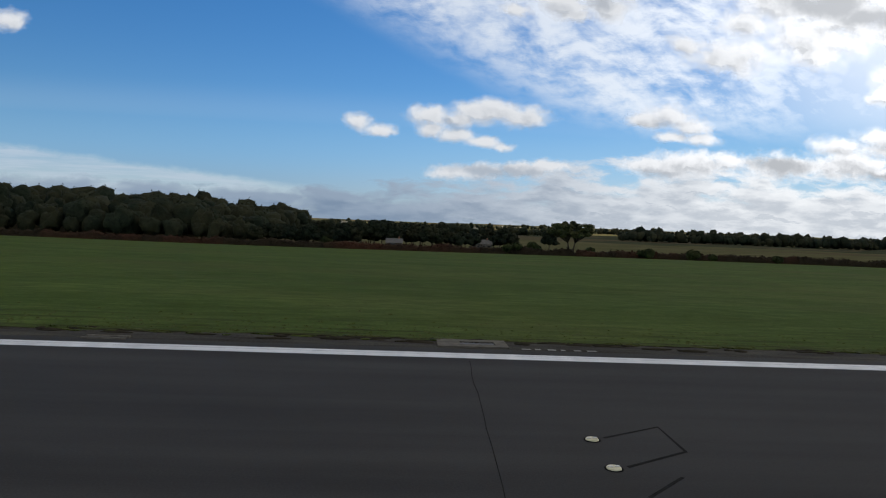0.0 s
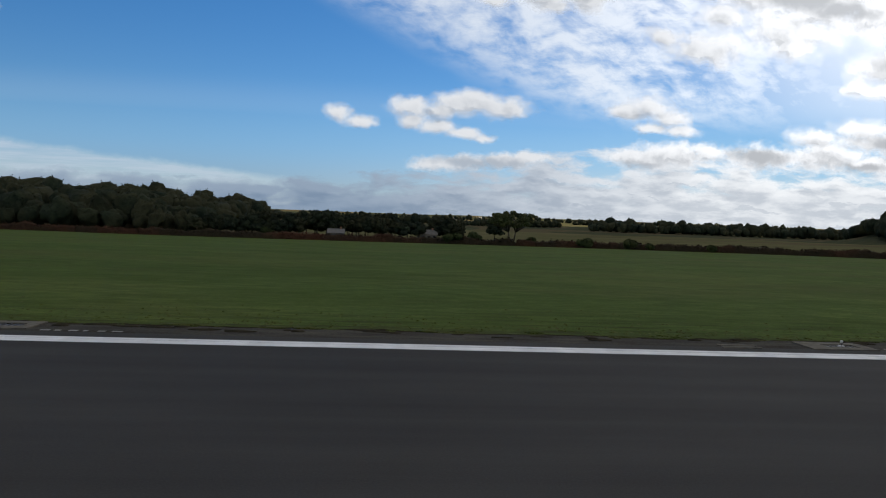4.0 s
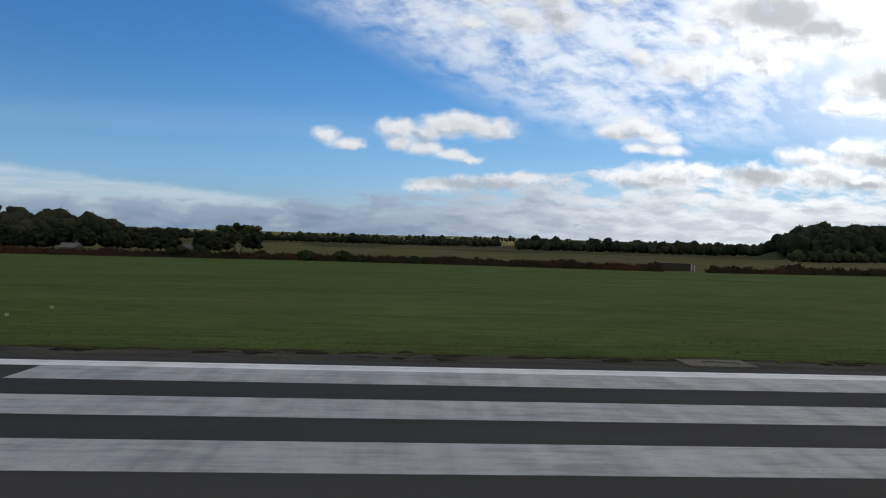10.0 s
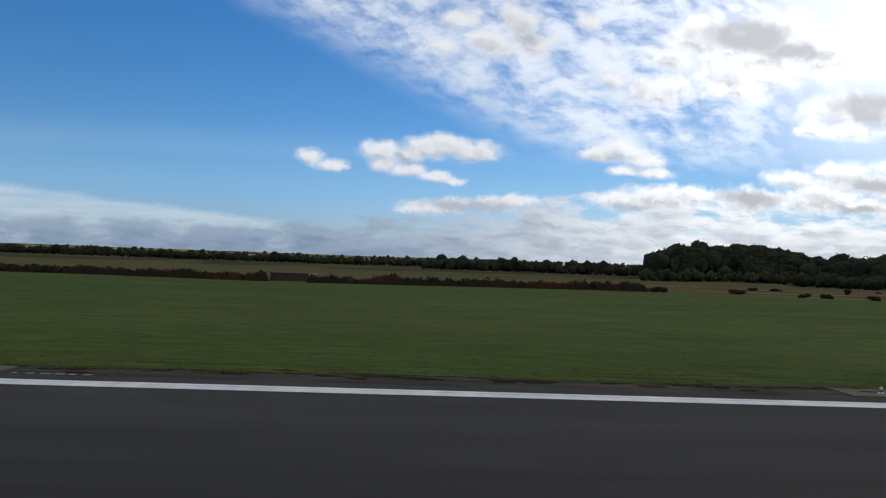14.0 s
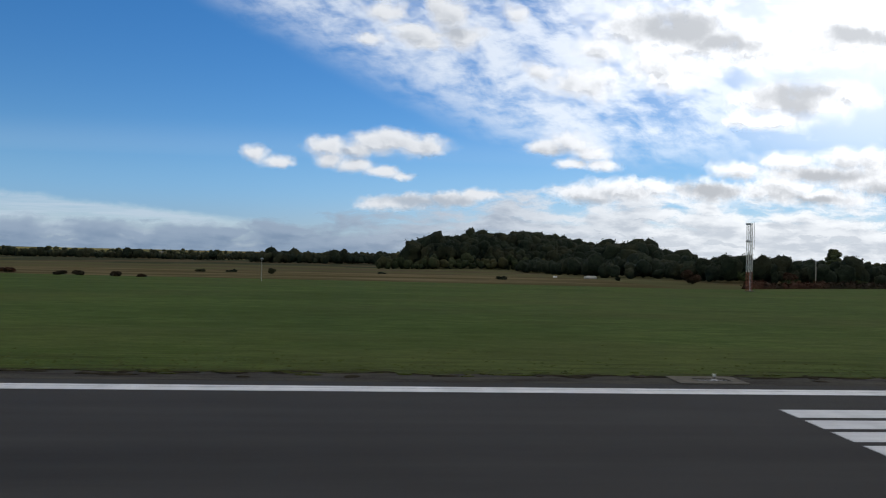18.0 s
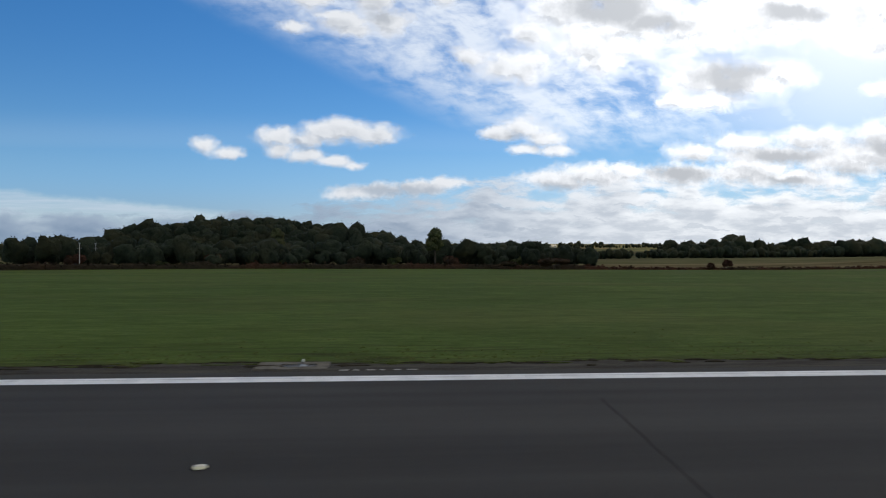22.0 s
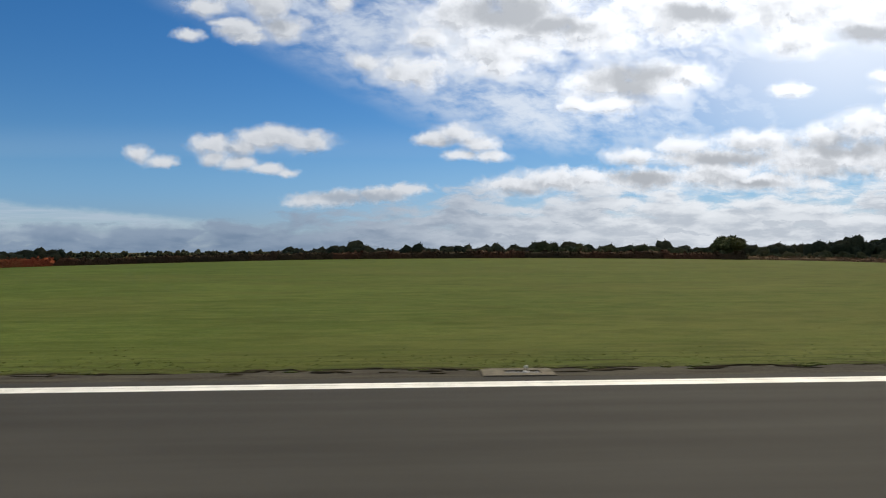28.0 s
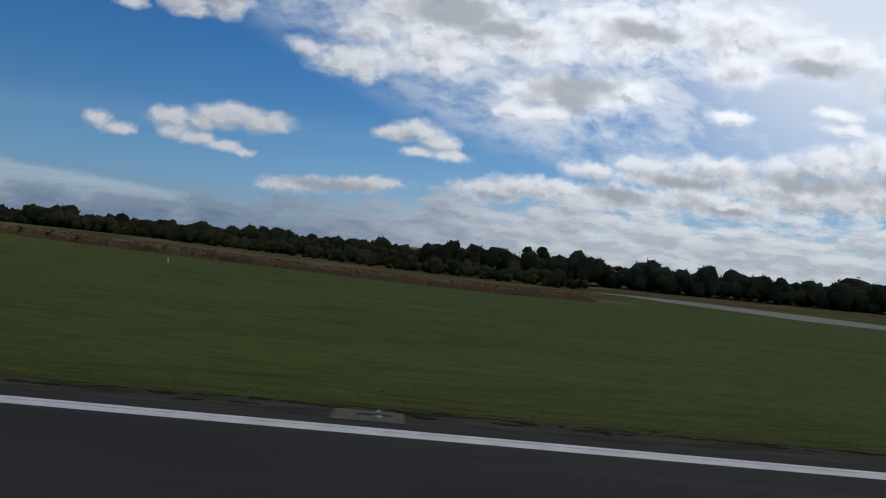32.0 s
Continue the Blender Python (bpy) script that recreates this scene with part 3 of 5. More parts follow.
def cloud_material(name, tables, shade, grain=1.0, body=0.55, low=False, rough=1.45):
    m = bpy.data.materials.new(name)
    m.use_nodes = True
    m.node_tree.nodes.clear()
    n = Net(m.node_tree)
    group = cloud_group(name, tables, grain, low, rough)
    q, qx, qy, glare = sky_coords(n)

    def depth(v):
        k = n.node("ShaderNodeGroup")
        k.node_tree = group
        n.put(k.inputs[0], v)
        return k.outputs[0]

    here = depth(q)
    sunward = depth(n.vec("ADD", q, (7.0, 13.0, 0)))
    cover = n.step(here, -0.14, 0.66)
    # light comes through from above: thick parts and the underside of a heap are grey
    billow = n.noise(n.vec("MULTIPLY", q, (0.45, 1.5, 1) if low else (1, 1, 1)), 0.022 * grain, 5, 0.56)
    dim = n.math("MULTIPLY", n.step(sunward, 0.05, 0.9), n.step(billow, 0.34, 0.64, True, 0.3, 1.0))
    crease = n.step(n.math("SUBTRACT", sunward, here), 0.0, 0.45, True, 0.0, 0.7)
    dark = n.math("MAXIMUM", n.math("MULTIPLY", dim, body), n.math("MULTIPLY", crease, n.step(here, 0.15, 0.5)))
    if shade:
        drift = n.vec("MULTIPLY", n.vec("SUBTRACT", n.noise(q, 0.016, 4, 0.6, out=1), (0.5, 0.5, 0.5)), (90, 44, 0))
        belly = n.step(n.math("MULTIPLY_ADD", n.math("SUBTRACT", billow, 0.5), 0.9, blobs(n, n.vec("ADD", q, drift), shade)), -0.15, 0.75)
        dark = n.math("MAXIMUM", dark, n.math("MULTIPLY", belly, 0.9))
    east = n.step(qx, -250.0, 560.0)
    # the glare is weaker low over the land
    glare = n.math("MULTIPLY", glare, n.step(qy, 60.0, 330.0))
    if low:
        white, grey = n.mix(east, (0.30, 0.385, 0.50), (0.95, 0.98, 1.01)), n.mix(east, (0.19, 0.27, 0.39), (0.50, 0.555, 0.63))
    else:
        white = n.mix(n.step(qx, 50.0, 450.0), (0.80, 0.825, 0.86), n.mix(n.step(qy, 210.0, 320.0), (1.06, 1.08, 1.11), (1.16, 1.18, 1.21)))
        grey = n.mix(n.step(qy, 130.0, 85.0), n.mix(east, (0.46, 0.50, 0.56), (0.45, 0.475, 0.51)), n.mix(east, (0.37, 0.45, 0.55), (0.47, 0.51, 0.57)))
    col = n.mix(dark, n.mix(n.math("MULTIPLY", glare, 0.6), white, (1.6, 1.62, 1.65)), grey)
    col = n.mix(n.math("MULTIPLY", glare, 0.12), col, (1.5, 1.52, 1.55))
    sky_output(n, col, cover)
    return m


def veil_material():
    m = bpy.data.materials.new("ice_veil")
    m.use_nodes = True
    m.node_tree.nodes.clear()
    n = Net(m.node_tree)
    q, qx, qy, glare = sky_coords(n)
    # ice veil, combed from the upper left to the lower right
    drift = n.vec("SCALE", n.vec("SUBTRACT", n.noise(q, 0.010, 3, 0.5, out=1), (0.5, 0.5, 0.5)), scale=70.0)
    rot = n.node("ShaderNodeVectorRotate", rotation_type="Z_AXIS")
    n.put(rot.inputs["Vector"], n.vec("MULTIPLY", n.vec("ADD", q, drift), (1, 1, 0)))
    rot.inputs["Angle"].default_value = radians(26)
    combed = n.noise(n.vec("MULTIPLY", rot.outputs[0], (0.006, 0.017, 0)), 1.0, 5, 0.57)
    ripple = n.noise(n.vec("MULTIPLY", n.vec("ADD", q, n.vec("SCALE", drift, scale=0.4)), (0.018, 0.04, 0)), 1.0, 6, 0.62)
    edge = n.math("SUBTRACT", n.math("ADD", qx, 280.0), n.math("MULTIPLY", n.math("SUBTRACT", 400.0, qy), 2.1))
    inside = n.math("MULTIPLY", n.step(edge, -70.0, 190.0), n.step(qy, 120.0, 240.0))
    inside = n.math("MULTIPLY", inside, n.step(n.math("SUBTRACT", qx, qy), 120.0, 420.0, True, 1.0, 0.62))
    veil = n.math("MULTIPLY", n.step(n.math("MULTIPLY_ADD", ripple, 0.75, combed), 0.58, 1.06, True, 0.10, 0.82), inside)
    # smooth pale lens in the west
    top = n.math("SUBTRACT", n.math("MULTIPLY_ADD", qx, -0.10, 40.0), n.math("ADD", qy, n.math("MULTIPLY", ripple, 22.0)))
    lens = n.math("MULTIPLY", n.math("MULTIPLY", n.step(top, -7.0, 8.0), n.step(qx, -120.0, -420.0)), n.step(n.noise(n.vec("MULTIPLY", q, (0.004, 0.05, 0)), 1.0, 4, 0.6), 0.3, 0.6, True, 0.5, 0.85))
    haze = n.step(qy, 240.0, -10.0, True, 0.0, 0.82)
    east = n.step(qx, -500.0, 500.0)
    thin = n.math("MAXIMUM", n.math("MAXIMUM", veil, lens), n.math("MAXIMUM", haze, n.math("MULTIPLY", n.math("POWER", glare, 2.2), 0.75)))
    col = n.mix(glare, (0.84, 0.895, 0.96), (1.35, 1.38, 1.4))
    faint = n.mix(n.step(qy, 10.0, 130.0), n.mix(east, (0.23, 0.33, 0.47), (0.62, 0.71, 0.80)), n.mix(east, (0.17, 0.38, 0.70), (0.36, 0.57, 0.85)))
    col = n.mix(n.math("MULTIPLY", n.math("MULTIPLY", haze, 6.0, clamp=True), n.math("SUBTRACT", 1.0, veil, clamp=True)), col, faint)
    col = n.mix(lens, col, (0.56, 0.65, 0.75))
    sky_output(n, col, thin)
    return m


def sky_sheet(name, label, depth, mat):
    """An upright sheet of cloud that stands at that distance from the runway."""
    verts, faces, xs, us = [], [], range(-1800, 2001, 200), (-30, 60, 150, 240, 330, 420, 520, 640)
    for u in us:
        verts += [(MID + a * depth / FOCAL, depth, 4.4 + u * depth / FOCAL) for a in xs]
    w = len(xs)
    for j in range(len(us) - 1):
        faces += [(j * w + i, j * w + i + 1, (j + 1) * w + i + 1, (j + 1) * w + i) for i in range(w - 1)]
    solid(name, mesh_from(name, verts, faces, mat, None, True), spot(0, 0), label, "sky", kind="structure")


sky_sheet("veil_backdrop", "thin combed ice cloud and pale haze", 6900.0, veil_material())
sky_sheet("cloud_backdrop", "pale broken cloud layers low over the horizon", 6300.0, cloud_material("horizon_cloud", (WEST,), (), 1.3, 0.8, True))
sky_sheet("cloud_backdrop", "long grey-bellied bank of cloud", 4400.0, cloud_material("bank_cloud", (LOWER_BANK,), SHADE_BANK, 1.4, 0.75))
sky_sheet("cloud_backdrop", "small white fair-weather clouds and a climbing bank", 2950.0, cloud_material("small_cloud", (SMALL, UPPER_BANK), SHADE_SMALL, 1.3, 0.68, False, 1.15))
sky_sheet("cloud_backdrop", "large broken white clouds with grey middles", 2000.0, cloud_material("great_cloud", (BIG, MASS), SHADE_BIG, 1.0, 0.6))

# ------------------------------------------------------------------ trees and hedges
rng = np.random.default_rng(7)


def lobe_cloud(r, lobes, leaves, leaf, seed, flat=0.8, fine=2):
    """A crown: lumpy cores clothed in small loose leaf sprays. lobes: x, y, z, radius. Returns vertices and triangles."""
    g = np.random.default_rng(seed)
    base = bmesh.new()
    bmesh.ops.create_icosphere(base, subdivisions=fine, radius=1.0)
    core = np.array([v.co[:] for v in base.verts])
    tri = np.array([[v.index for v in f.verts] for f in base.faces])
    base.free()
    vs, ts, count = [], [], 0
    area = sum(l[3] ** 2 for l in lobes)
    for x, y, z, s in lobes:
        bump_ = 1 + 0.22 * np.sin(core @ g.normal(0, 3.2, 3) + g.uniform(0, 6)) * np.sin(core @ g.normal(0, 4.5, 3)) + g.normal(0, 0.05, len(core))
        vs.append(core * (s * r * bump_)[:, None] * (1, 1, flat) + (x, y, z))
        ts.append(tri + count)
        count += len(core)
        k = int(leaves * s * s / area)
        d = g.normal(0, 1, (k, 3))
        d /= np.linalg.norm(d, axis=1)[:, None]
        d[:, 2] = np.where(d[:, 2] < -0.4, -d[:, 2], d[:, 2])
        c = d * (s * r * g.uniform(0.9, 1.16, k))[:, None] * (1, 1, flat) + (x, y, z)
        a = g.normal(0, 1, (k, 3)) * leaf * 0.55
        b = g.normal(0, 1, (k, 3)) * leaf * 0.55
        quad = np.stack([c - a, c + b, c + a, c - b], 1).reshape(-1, 3)
        vs.append(quad)
        q = np.arange(k)[:, None] * 4 + count
        ts.append(np.concatenate([q + (0, 1, 2), q + (0, 2, 3)]))
        count += 4 * k
    return np.concatenate(vs), np.concatenate(ts)


def tree_crown(height, width, seed, lobes=9, leaves=420, leaf=0.55, low=0.22, core=0.86, size=0.235, fine=2):
    """A broad dome: lobes spread over the upper half of an egg, with a few lower ones."""
    g = np.random.default_rng(seed)
    out = []
    for i in range(lobes):
        u = (i + 0.5) / lobes
        a = i * 2.4 + g.uniform(-0.4, 0.4)
        up = 1 - 1.25 * u
        ring = math.sqrt(max(0.0, 1 - min(up, 1.0) ** 2))
        s = width * size * g.uniform(0.8, 1.2)
        half = height * (1 - low) / 2
        z = height * low + half + up * (half - s * 0.55) * g.uniform(0.8, 1.0)
        reach = (width / 2 - s * 0.6) * ring * g.uniform(0.75, 1.08)
        out.append((reach * math.cos(a), reach * math.sin(a), z, s))
    out.append((0, 0, height * (low + 0.45 * (1 - low)), width * 0.30 * core))
    return lobe_cloud(core, out, leaves, leaf, seed, 0.8, fine)


def limbs_bm(height, seed, spread, count=5, r=0.28):
    g = np.random.default_rng(seed)
    bm = rod_bm((0, 0, -0.6), (0.1, 0, height * 0.42), r, r * 0.62, 8)
    for i in range(count):
        a = i * 6.283 / count + g.uniform(-0.4, 0.4)
        z0 = height * g.uniform(0.25, 0.42)
        mid = Vector((math.cos(a) * spread * 0.45, math.sin(a) * spread * 0.45, height * g.uniform(0.5, 0.62)))
        end = Vector((math.cos(a) * spread * 0.8, math.sin(a) * spread * 0.8, height * g.uniform(0.72, 0.9)))
        rod_bm((0.05, 0, z0), mid, r * 0.5, r * 0.32, 6, bm)
        rod_bm(mid, end, r * 0.32, r * 0.1, 5, bm)
    return bm


def tree(x, y, height, width, seed, label, leaves=1500, leaf=0.42, lobes=13, mat=None, low=0.24, core=0.8, size=0.235, category="tree", name="tree", group=""):
    t = root(name, spot(x, y, land(x, y)), label, category, group)
    part("trunk", bm_mesh("trunk", limbs_bm(height, seed, width * 0.42, 6, 0.03 * height), BARK, True), t)
    v, f = tree_crown(height, width, seed, lobes, leaves, leaf, low, core, size)
    part("crown", mesh_big("crown", v, f, mat or LEAF_MID), t)
    return t


def bush(x, y, height, width, seed, mat, label, leaves=500, leaf=0.28, group="", sunk=0.15):
    g = np.random.default_rng(seed)
    lobes = [(g.uniform(-0.32, 0.32) * width, g.uniform(-0.3, 0.3) * width, height * g.uniform(0.35, 0.68), width * g.uniform(0.2, 0.3)) for _ in range(6)]
    lobes = [(a, b, c, min(s, height * 0.5)) for a, b, c, s in lobes]
    v, f = lobe_cloud(0.86, lobes, leaves, leaf, seed, min(1.0, height / width * 1.3))
    top = v[:, 2].max()
    v[:, 2] *= height / top
    t = root("bush", spot(x, y, land(x, y) - sunk), label, "bush", group)
    part("stem", bm_mesh("stem", rod_bm((0, 0, -0.3), (0, 0, height * 0.6), 0.09, 0.05), BARK), t)
    part("crown", mesh_big("crown", v, f, mat), t)
    return t


def dome_crown(seed, fine, leaves):
    """A wood tree's crown, 12 high: a dome of billowing boughs reaching nearly to the ground, with loose sprays."""
    g = np.random.default_rng(seed)
    base = bmesh.new()
    bmesh.ops.create_icosphere(base, subdivisions=fine, radius=1.0)
    v = np.array([p.co[:] for p in base.verts])
    tri = np.array([[p.index for p in f.verts] for f in base.faces])
    base.free()
    rad = np.full(len(v), 0.52)
    for count, reach, high in ((12, 0.72, 0.38), (70, 0.32, 0.15)) if fine > 2 else ((11, 0.75, 0.38), (34, 0.46, 0.15)):
        dirs = g.normal(0, 1, (count, 3)) * (1, 1, 0.8) + (0, 0, 0.2)
        dirs /= np.linalg.norm(dirs, axis=1)[:, None]
        away = np.arccos(np.clip(v @ dirs.T, -1, 1)) / (reach * g.uniform(0.7, 1.15, count))
        rad += high * np.max(g.uniform(0.7, 1.15, count) * np.sqrt(np.clip(1 - away ** 2, 0, 1)), axis=1)
    rad += g.normal(0, 0.024 if fine > 2 else 0.02, len(v))
    wide, tall = g.uniform(6.0, 7.2), g.uniform(5.6, 6.4)
    shape = (wide * g.uniform(0.9, 1.1), wide, tall)
    # broad-shouldered rather than pointed
    full = np.column_stack([v[:, :2] * (1 + 0.06 * v[:, 2:] ** 2), np.sign(v[:, 2]) * np.abs(v[:, 2]) ** 0.86])
    core = full * rad[:, None] * shape + (0, 0, 12.0 - tall)
    pick = g.integers(0, len(v), leaves)
    pick = pick[v[pick, 2] > -0.5]
    c = core[pick] + v[pick] * g.uniform(-0.1, 0.28, len(pick))[:, None] + g.normal(0, 0.32, (len(pick), 3))
    a, b = g.normal(0, 0.22, (len(pick), 3)), g.normal(0, 0.22, (len(pick), 3))
    quad = np.stack([c - a, c + b, c + a, c - b], 1).reshape(-1, 3)
    k = np.arange(len(pick))[:, None] * 4 + len(core)
    return np.concatenate([core, quad]), np.concatenate([tri, k + (0, 1, 2), k + (0, 2, 3)])


NEAR_CROWNS = [dome_crown(40 + k, 3, 340) for k in range(11)]
FAR_CROWNS = [dome_crown(60 + k, 2, 110) for k in range(11)]


def wood(name, label, spots, mat=None, near=0.0):
    """A wood of many trees that nobody could count: one sheet of crowns. near: up to this y the crowns are finer."""
    vs, ts, count = [], [], 0
    for k, (x, y, h) in enumerate(spots):
        v, f = (NEAR_CROWNS if y < near else FAR_CROWNS)[int(rng.integers(11))]
        h *= 1 + 0.32 * noise.noise((x * 0.075, y * 0.075, 5.0))
        a = rng.uniform(0, 6.283)
        s = h / 12.0 * rng.uniform(0.60, 1.12)
        wide = s * rng.uniform(0.62, 0.95)
        c, d = math.cos(a) * wide, math.sin(a) * wide
        w = np.column_stack([v[:, 0] * c - v[:, 1] * d + x, v[:, 0] * d + v[:, 1] * c + y, (v[:, 2] + v[:, 0] * rng.uniform(-0.22, 0.22) + v[:, 1] * rng.uniform(-0.22, 0.22)) * s + land(x, y) - 0.4])
        vs.append(w)
        ts.append(f + count)
        count += len(w)
    me = mesh_big(name, np.concatenate(vs), np.concatenate(ts), mat or LEAF_DARK)
    me.polygons.foreach_set("use_smooth", [True] * len(me.polygons))
    solid(name, me, spot(0, 0), label, "wood", kind="stuff")


def scatter(x0, x1, y0, y1, step, h0, h1, keep=lambda x, y: True):
    out = []
    y = y0
    while y <= y1:
        x = x0
        while x <= x1:
            px, py = x + rng.uniform(-0.35, 0.35) * step, y + rng.uniform(-0.35, 0.35) * step
            if keep(px, py):
                out.append((px, py, rng.uniform(h0, h1)))
            x += step
        y += step * 0.85
    return out


def oval(cx, cy, rx, ry):
    return lambda x, y: ((x - cx) / rx) ** 2 + ((y - cy) / ry) ** 2 < 1


wood("woodland", "dark oak wood covering a low hill behind the hedge", scatter(-420, -62, 262, 430, 8.2, 10.5, 14.5, lambda x, y: x < -62 - (y - 262) * 0.02 and x > -430), None, 285)
wood("woodland", "dark rounded wood on a low hill", [(x, y, h * (1.6 - 0.6 * smooth((x - 415) / 60)) * (0.55 + 0.45 * smooth((638 - 0.5 * (y - 466) - x) / 65)) * (1 + 0.2 * noise.noise((x * 0.03, y * 0.03, 2)))) for x, y, h in
      scatter(385, 640, 462, 620, 6.9, 11, 15, lambda x, y: oval(505, 540, 112, 82)(x, y) and x > 409 + 0.43 * (y - 468) and x < 628 - 0.5 * (y - 466))], None, 490)
wood("woodland", "low bushy skirt at the foot of the wooded hill", scatter(402, 610, 446, 462, 5, 5, 9.5), LEAF_SCRUB)
wood("woodland", "long dark tree belt beyond the fields", [(x, y, h * (1 + 0.22 * noise.noise((x * 0.03, 0, 6)))) for x, y, h in scatter(250, 600, 730, 756, 6.5, 11, 16)])
wood("woodland", "thin far line of hedgerow trees", [(x, y, h * (1 + 0.4 * noise.noise((x * 0.025, 0, 9)))) for x, y, h in scatter(-420, 250, 900, 912, 5.0, 8, 13, lambda x, y: noise.noise((x * 0.02, 0, 2)) > -0.42)])
wood("woodland", "thin far line of hedgerow trees", scatter(-700, 900, 1180, 1190, 7, 8, 13, lambda x, y: noise.noise((x * 0.011, 0, 6)) > -0.2))
wood("woodland", "faint wooded ridge on the horizon", scatter(-1500, 2600, 1750, 1765, 12, 11, 18, lambda x, y: noise.noise((x * 0.006, 0, 8)) > -0.3))
wood("woodland", "dark trees falling away from the wooded hill", [(x, y, h * (2.4 - 1.58 * smooth((x - 590) / 85)) * (1 + 0.3 * noise.noise((x * 0.03, y * 0.03, 5)))) for x, y, h in
     scatter(574, 960, 455, 505, 7.0, 6.5, 10.5, lambda x, y: x < 690 or noise.noise((x * 0.025, y * 0.02, 7)) > -0.36)])
wood("woodland", "dark wood along the far side of the fields", [(x, y, h * (1 + 0.28 * noise.noise((x * 0.022, 0, 3)))) for x, y, h in scatter(880, 1420, 560, 600, 7.5, 12, 18)])
wood("woodland", "tall dense dark wood beyond the brown bracken", [(x, y, h * (1 + 0.2 * noise.noise((x * 0.03, 0, 9)))) for x, y, h in scatter(1265, 1950, 395, 430, 8, 13, 20)], None, 400)
wood("woodland", "mixed thicket at the foot of the tall wood", [(x, y, h * (1 + 0.35 * noise.noise((x * 0.03, y * 0.05, 4)))) for x, y, h in scatter(1060, 1345, 318, 394, 7, 4, 8.5)], LEAF_SCRUB, 345)
wood("woodland", "low thicket of dark trees behind the red hedge", scatter(497, 700, 200, 440, 8.0, 6.5, 10, lambda x, y: y > along(HEDGE_Y, x) + 16 and (x > 516 or y > 236)), None, 240)


def shrub_mesh(line, height, depth, mat, leaves, leaf, rough, g, ends):
    verts, faces = [], []
    ring = 7
    for k, (x, y) in enumerate(line):
        h = height * (1 + rough * (noise.noise((x * 0.11, 0, 4)) * 1.2 + noise.noise((x * 0.45, 1, 4)) * 0.7))
        end = 0.35 if k in ends else 1.0
        z = land(x, y)
        for i in range(ring):
            a = math.pi * i / (ring - 1)
            j = g.uniform(0.85, 1.12)
            verts.append((x + g.uniform(-0.2, 0.2), y - math.cos(a) * depth / 2 * j, z - 0.1 + math.sin(a) ** 0.6 * h * 0.9 * j * end))
        if k:
            for i in range(ring - 1):
                a = k * ring + i
                faces += [(a - ring, a, a + 1), (a - ring, a + 1, a - ring + 1)]
    core = np.array(verts)
    pick = g.integers(0, len(core), len(line) * leaves)
    pick = pick[(pick % ring) < ring - 1]
    c = core[pick] + g.normal(0, 0.22, (len(pick), 3)) * (1.6, 0.8, 1.0)
    a = g.normal(0, 1, (len(pick), 3)) * leaf * 0.55
    b = g.normal(0, 1, (len(pick), 3)) * leaf * 0.55
    quad = np.stack([c - a, c + b, c + a, c - b], 1).reshape(-1, 3)
    q = np.arange(len(pick))[:, None] * 4 + len(core)
    return mesh_big("shrub", np.concatenate([core, quad]), np.concatenate([np.array(faces), q + (0, 1, 2), q + (0, 2, 3)]), mat)


def hedge(name, label, pts, height, depth, mat, leaves=26, leaf=0.34, rough=0.35):
    """A hedge along x, y points, shrub by shrub: an uneven core clothed in leaf sprays."""
    g = np.random.default_rng(int(abs(pts[0][0])) + 3)
    line = []
    for (xa, ya), (xb, yb) in zip(pts, pts[1:]):
        steps = max(int(math.hypot(xb - xa, yb - ya) / 1.2), 1)
        line += [(xa + (xb - xa) * i / steps, ya + (yb - ya) * i / steps) for i in range(steps)]
    line.append(pts[-1])
    t = root(name, spot(0, 0), label, "hedge")
    for k in range(0, len(line) - 1, 6):
        piece = line[k:k + 7]
        ends = ({0} if k == 0 else set()) | ({len(piece) - 1} if k + 7 >= len(line) else set())
        part("shrub", shrub_mesh(piece, height, depth, mat, leaves, leaf, rough, g, ends), t)
    return t


def hedge_run(x0, x1, off=1.5, step=12):
    xs = list(np.arange(x0, x1, step)) + [x1]
    return [(float(x), along(HEDGE_Y, x) + off) for x in xs]


hedge("hedge", "long dark reddish-brown hawthorn hedge at the field edge", hedge_run(-420, 60), 2.6, 2.2, LEAF_HEDGE)
hedge("hedge", "dark brown clipped hedge beside the field gate", hedge_run(60, 195.5), 2.5, 2.2, LEAF_HEDGE)
hedge("hedge", "low dark hedge tapering away from the gate", hedge_run(207.2, 300), 2.2, 2.0, LEAF_HEDGE, rough=0.6)
hedge("hedge", "rust-red bramble hedge along the grass edge", hedge_run(500, 700), 1.7, 2.2, LEAF_HEDGE, rough=0.5)
hedge("hedge", "thin low brown hedge bank", hedge_run(700, 880), 0.7, 1.6, LEAF_HEDGE, rough=0.6)
# taken for a red fence, built here from hedge sprays
hedge("hedge", "flat-topped bright red strip above the grass, shaped as a hedge", hedge_run(881, 904), 2.3, 2.0, LEAF_RED, rough=0.07)
hedge("hedge", "dark even hedge on the crest of the grass", hedge_run(904, 1085), 2.0, 2.0, LEAF_HEDGE, rough=0.35)
hedge("hedge", "low brown bracken along the grass crest", hedge_run(1085, 1146, 2.0), 0.9, 2.5, LEAF_BRACKEN, rough=0.4)
hedge("hedge", "brown bracken bank along the grass edge", hedge_run(1146, 1318, 2.0), 2.2, 4.0, LEAF_BRACKEN, rough=0.3)

